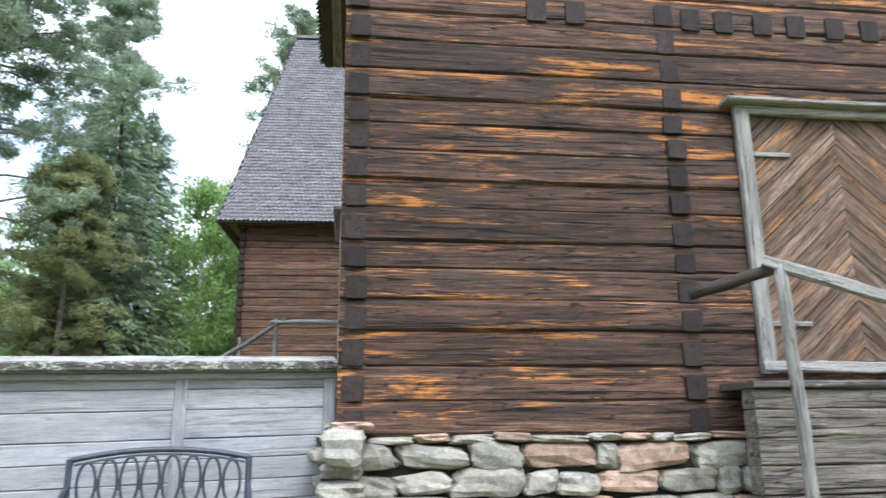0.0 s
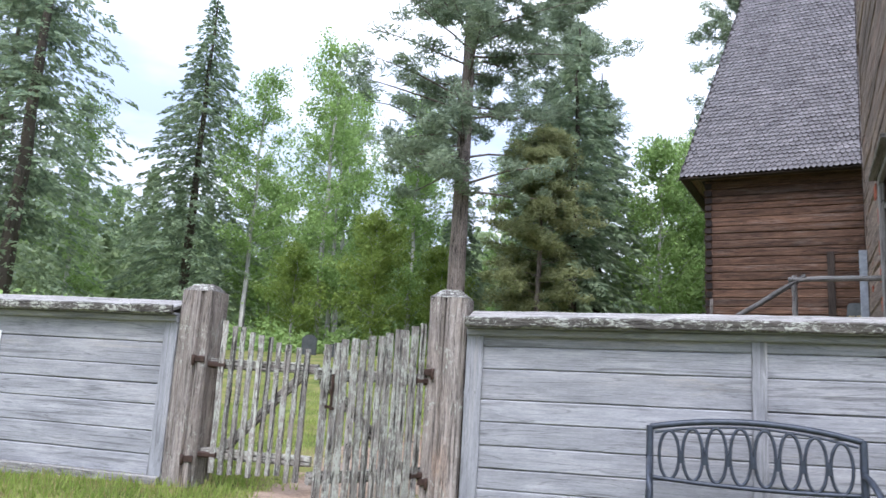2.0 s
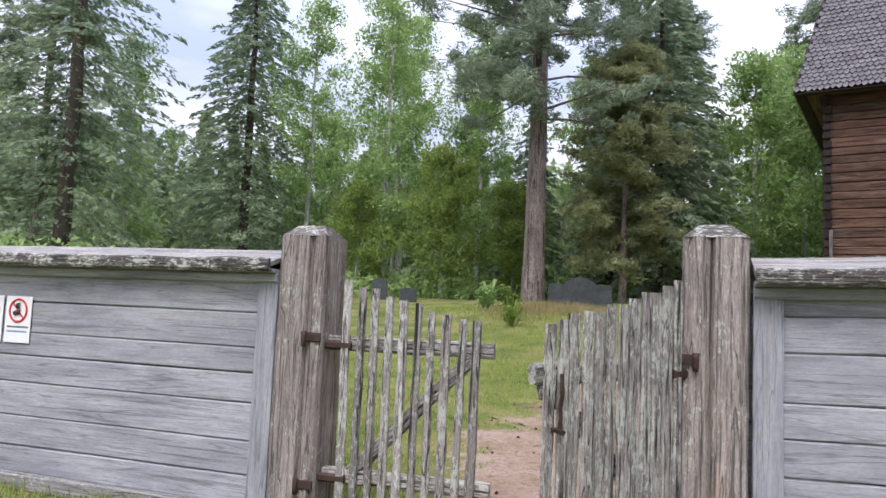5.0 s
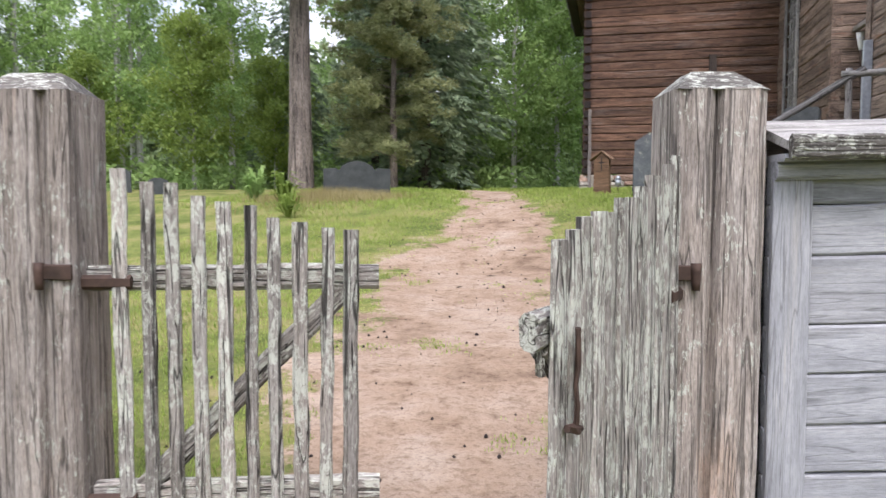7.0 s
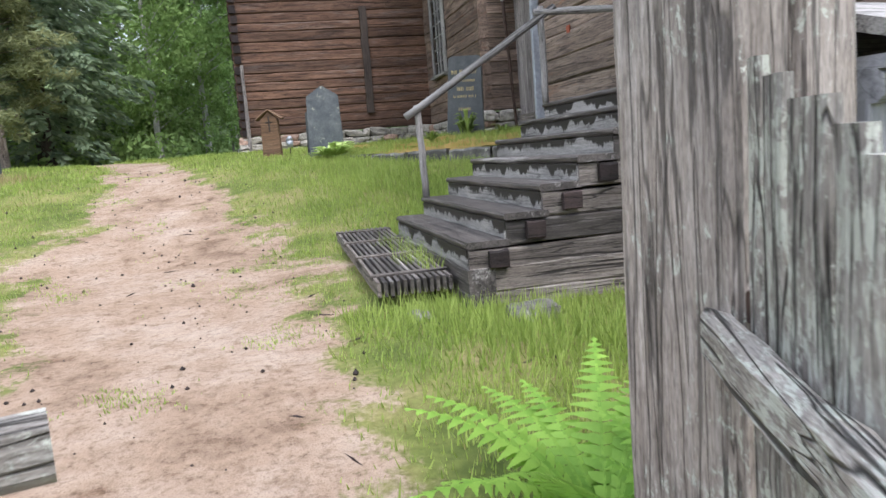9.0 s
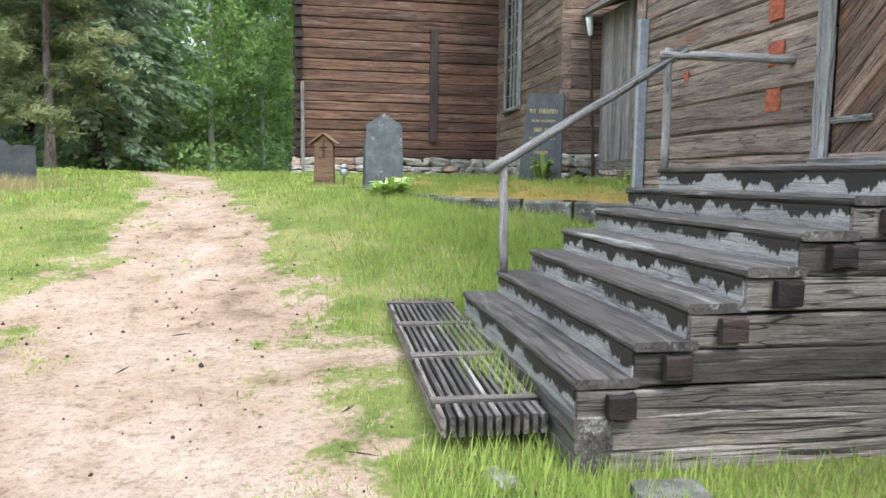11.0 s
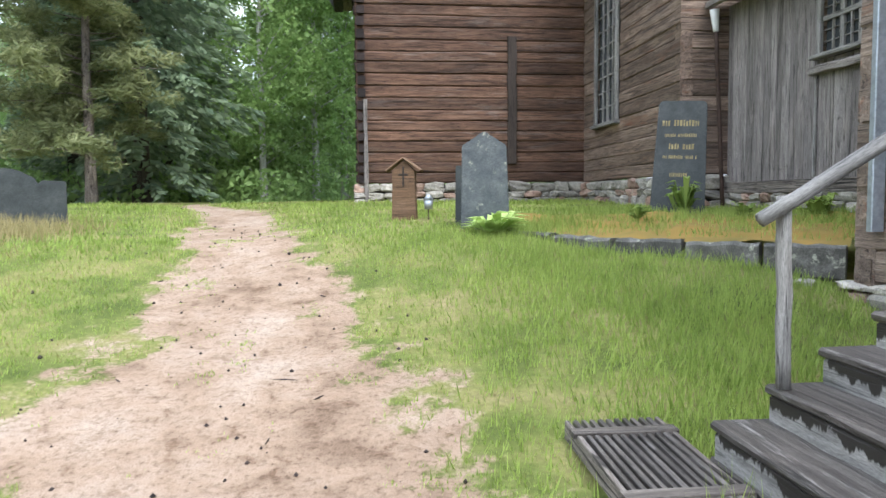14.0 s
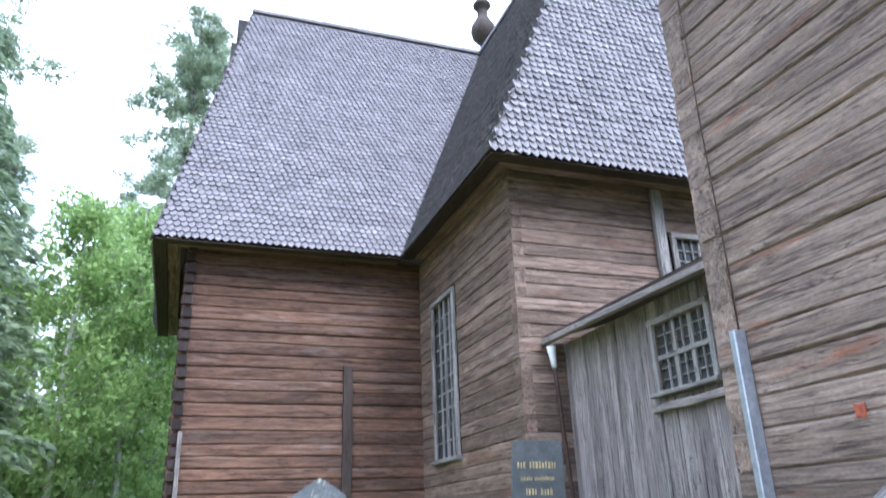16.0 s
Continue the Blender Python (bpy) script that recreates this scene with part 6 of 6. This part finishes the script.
S2 = plant_tree(spruce("spruce_tree", 26, 6.0, 5, M_SPRUCE, 1.9), -32.4, 29.3, 0.0, 0.80)
again(S1, -15.4, 38.0, 1.0, 0.9)
plant_tree(spruce("spruce_tree", 27, 6.2, 15, M_SPRUCE, 1.0, 0.10), -34.8, 21.0)
again(S2, -12.2, 39.0, 4.0, 0.64)
again(S1, -17.4, 33.0, 3.0, 0.62)
B1 = plant_tree(birch("birch_tree", 18.5, 2.9, 6, M_BIRCHLEAF, dense=1.3, base=0.16), -23.4, 29.8, 0.0, 0.88)
B2 = plant_tree(birch("birch_tree", 11.5, 2.4, 7, M_BIRCHLEAF, dense=1.3, base=0.06), -8.3, 36.0)
MP = plant_tree(birch("small_leafy_tree", 9.0, 2.6, 8, M_PALELEAF, "small round leafy tree of pale green foliage", 1.3, 0.14), -19.4, 28.7, 0.0, 0.74)
again(B1, -28.8, 30.3, 1.5, 0.85)
again(B1, -27.0, 36.0, 2.9, 0.92)
again(B1, -20.8, 34.0, 4.0, 0.80)
again(B1, -38.6, 26.6, 0.7, 0.76)
again(B1, -25.2, 33.0, 5.0, 0.80)
again(B1, -9.0, 44.5, 2.4, 0.78)
again(B2, -6.6, 38.0, 1.4, 1.05)
again(B2, -5.6, 40.5, 4.4, 1.15)
again(B2, -10.4, 41.0, 2.1, 0.85)
again(B2, -17.0, 40.0, 0.4, 1.2)
again(B2, -22.0, 36.0, 3.3, 1.0)
again(B2, -30.5, 34.0, 5.3, 0.95)
again(MP, -17.2, 31.0, 1.0, 0.6)
again(MP, -23.6, 28.2, 2.2, 0.58)


def woods():
    """The far belt of mixed forest round the clearing."""
    rs = np.random.RandomState(9)
    P, A, B = [], [], []
    for k in range(330):
        ang = rs.uniform(-0.4, 1.7) if k < 290 else rs.uniform(2.2, 5.8)
        dist = rs.uniform(46, 80)
        x, y = -6 - dist * math.sin(ang), 14 + dist * math.cos(ang)
        h = rs.uniform(7, 14) * (1 + (dist - 46) / 90)
        if ang < 0.35:
            h *= 0.7
        n = 620
        u = rs.uniform(0.02, 1, n)
        conifer = rs.uniform() < 0.6
        rad = (2.6 * (1 - u) + 0.2) if conifer else 2.6 * np.sqrt(np.clip(1 - (2 * u - 1.05) ** 2, 0.03, 1))
        yaw = rs.uniform(0, 6.283, n)
        rr = rad * np.sqrt(rs.uniform(0.2, 1, n))
        p = np.stack([x + rr * np.cos(yaw), y + rr * np.sin(yaw), 1.8 + h * u], 1)
        a, b = leaf_axes(rs, n, 0.42, 0.7, 0.5)
        P.append(p), A.append(a), B.append(b)
    me = quads(np.concatenate(P), np.concatenate(A), np.concatenate(B))
    me.materials.append(M_FARWOOD)
    tagged(put(new("far_woods", me), Matrix()), "distant mixed green forest beyond the churchyard", "forest", kind="stuff")
    # undergrowth along the edge of the clearing
    P, A, B = [], [], []
    for k in range(260):
        ang = rs.uniform(-0.15, 1.5)
        dist = rs.uniform(21, 34)
        x, y = -5 - dist * math.sin(ang), 12 + dist * math.cos(ang)
        n = 120
        q = unit(rs.normal(size=(n, 3))) * rs.uniform(0.2, 1, (n, 1)) ** 0.5 * np.array([1.1, 1.1, rs.uniform(0.5, 1.4)])
        p = q + (x, y, 1.95 + 0.4)
        a, b = leaf_axes(rs, n, 0.13, 0.8, 0.2)
        P.append(p), A.append(a), B.append(b)
    me = quads(np.concatenate(P), np.concatenate(A), np.concatenate(B))
    me.materials.append(M_BIRCHLEAF)
    tagged(put(new("undergrowth", me), Matrix()), "low leafy undergrowth at the edge of the woods", "bushes", kind="stuff")


woods()


# ---- grass and litter ----
def blades(n, region, height, material, name, label, seed, keep, lean=0.5, width=0.006, zf=ground_z):
    rs = np.random.RandomState(seed)
    x0, x1, y0, y1 = region
    out = []
    while len(out) < n:
        x, y = rs.uniform(x0, x1), rs.uniform(y0, y1)
        k = keep(x, y)
        if k > 0 and rs.uniform() < k:
            out.append((x, y, zf(x, y) - 0.01, k))
        elif rs.uniform() < 0.002:
            n -= 1
    p = np.array(out)
    m = len(p)
    yaw, h = rs.uniform(0, 6.283, m), height * rs.uniform(0.45, 1.3, m) * (0.55 + 0.45 * p[:, 3])
    tip = p[:, :3] + np.stack([np.cos(yaw) * h * lean * rs.uniform(0.3, 1.2, m), np.sin(yaw) * h * lean * rs.uniform(0.3, 1.2, m), h], 1)
    w = np.stack([-np.sin(yaw + 0.6), np.cos(yaw + 0.6), 0 * yaw], 1) * width * rs.uniform(0.7, 1.4, (m, 1))
    v = np.empty((m * 3, 3))
    v[0::3], v[1::3], v[2::3] = p[:, :3] - w, p[:, :3] + w, tip
    me = bpy.data.meshes.new("blades")
    me.vertices.add(m * 3)
    me.vertices.foreach_set("co", v.ravel())
    me.loops.add(m * 3)
    me.loops.foreach_set("vertex_index", np.arange(m * 3, dtype=np.int32))
    me.polygons.add(m)
    me.polygons.foreach_set("loop_start", np.arange(0, m * 3, 3, dtype=np.int32))
    me.update(calc_edges=True)
    me.materials.append(material)
    tagged(put(new(name, me), Matrix()), label, "grass", kind="stuff")


def turf(x, y):
    if SX < x < 0.3 and SY0 < y < SY1 or GX0 < x < GX1 and GY0 < y < GY1 and (x * 37 + y * 11) % 1 > 0.05:
        return 0.0
    if y > CY and x > CX0 or x > -0.4 and y > 7.2 and y < 16:
        return 0.0
    return max(0.0, 0.95 - 1.5 * sandy(x, y)) * (0.75 + 0.6 * noise.noise((x * 0.8, y * 0.8, 5)))


def lush(x, y):
    k = turf(x, y)
    near = math.exp(-((x + 2.2) / 1.5) ** 2) if 13 < y < 19.5 else (math.exp(-((x + 2.7) / 0.9) ** 2) if 7.3 < y < 10.8 else 0.0)
    return k * near


blades(75000, (-11, -0.4, 7.0, 19.5), 0.065, M_GRASS, "short_grass", "short green turf", 1, turf, width=0.005)
blades(26000, (-4.6, -0.4, 7.2, 19.5), 0.17, M_GRASS, "long_grass", "longer lush grass by the stairs and graves", 2, lush, width=0.006)
blades(22000, (-14, 1, 18.5, 27.6), 0.10, M_GRASS, "far_grass", "green turf on the rise", 3, turf, width=0.012)
blades(9000, (-11, -1.5, 7.0, 24), 0.07, M_DRYGRASS, "dry_grass", "pale dry grass blades in the turf", 4, lambda x, y: turf(x, y) * max(0, 0.5 + noise.noise((x * 0.6, y * 0.6, 9))), width=0.005)
blades(26000, (-9.5, 0.2, 4.2, 6.9), 0.085, M_GRASS, "verge_grass", "green verge grass below the fence", 5, lambda x, y: max(0.0, 1 - sandy(x, y)), width=0.006)
blades(5000, (-9.5, 0.2, 4.2, 6.9), 0.10, M_DRYGRASS, "verge_dry_grass", "dry straw in the verge below the fence", 6, lambda x, y: max(0.0, 1 - sandy(x, y)), width=0.005)
blades(5000, (-13, -8.6, 16, 22.5), 0.30, M_DRYGRASS, "tall_dry_grass", "tall dry grass round a gravestone", 7, lambda x, y: math.exp(-((x + 10.6) / 1.3) ** 2 - ((y - 20.6) / 1.3) ** 2), width=0.008)

def plot_z(x, y):
    return 1.585 + 0.25 * min(1.0, max(0.0, ((x + 2.04) * 0.64 + (y - 17.55) * 0.77) / 1.9))


def on_plot(x, y):
    v = (x + 2.04) * 0.64 + (y - 17.55) * 0.77
    return 0.0 if v < 0.30 or y > 20.2 or x < -2.9 else min(1.0, 0.15 + 0.5 * v) * (0.6 + 0.8 * noise.noise((x * 1.5, y * 1.5, 0)))


def tuft(x, y):
    return 1.0 if sandy(x, y) > 0.3 and noise.noise((x * 1.3, y * 1.3, 21)) + 0.5 * noise.noise((x * 6, y * 6, 2)) > 0.30 + 0.3 * np.random.random() else 0.0


blades(4500, (-9, -3.6, 7.6, 22), 0.032, M_GRASS, "path_tufts", "thin grass tufts in the trodden sand", 9, tuft, width=0.005)
blades(7000, (-2.9, 1.2, 16.2, 20.2), 0.14, M_GRASS, "plot_grass", "green grass growing over the mossy plot", 8, on_plot, width=0.006, zf=plot_z)


def litter():
    rs = random.Random(12)
    vs, fs = [], []
    for k in range(360):
        y = rs.uniform(6.8, 22)
        x = path_x(y) + rs.gauss(0, 1.1)
        z = ground_z(x, y)
        twig = rs.random() < 0.12
        a = rs.uniform(0, 6.283)
        L = rs.uniform(0.04, 0.12) if twig else rs.uniform(0.005, 0.02) * (1.6 if rs.random() < 0.06 else 1.0)
        w = 0.005 if twig else L * 0.7
        hgt = 0.008 if twig else L * 0.9
        d, s = Vector((math.cos(a), math.sin(a), 0)), Vector((-math.sin(a), math.cos(a), 0))
        c = Vector((x, y, z + hgt * 0.4))
        b = len(vs)
        for q in (c - d * L, c + s * w, c + d * L, c - s * w, c + Vector((0, 0, hgt)), c - Vector((0, 0, hgt))):
            vs.append(tuple(q))
        for i in range(4):
            fs += [(b + i, b + (i + 1) % 4, b + 4), (b + (i + 1) % 4, b + i, b + 5)]
    me = soup(vs, fs)
    me.materials.append(M_LOGEND)
    tagged(put(new("cones_and_twigs", me), Matrix()), "scattered cones, twigs and grit on the sandy path", "litter", kind="stuff")


litter()
blades(420, (-3.45, -3.12, 11.0, 12.9), 0.22, M_GRASS, "grate_grass", "green grass growing up through a slatted grate", 14, lambda x, y: 1.0 if noise.noise((x * 3, y * 2.2, 6)) > 0.05 else 0.0, width=0.005, zf=lambda x, y: 0.60)
blades(700, (-3.95, -2.9, 10.0, 10.75), 0.15, M_GRASS, "stair_foot_grass", "tufts of grass at the foot of the stairs", 15, lambda x, y: 0.9, width=0.005)
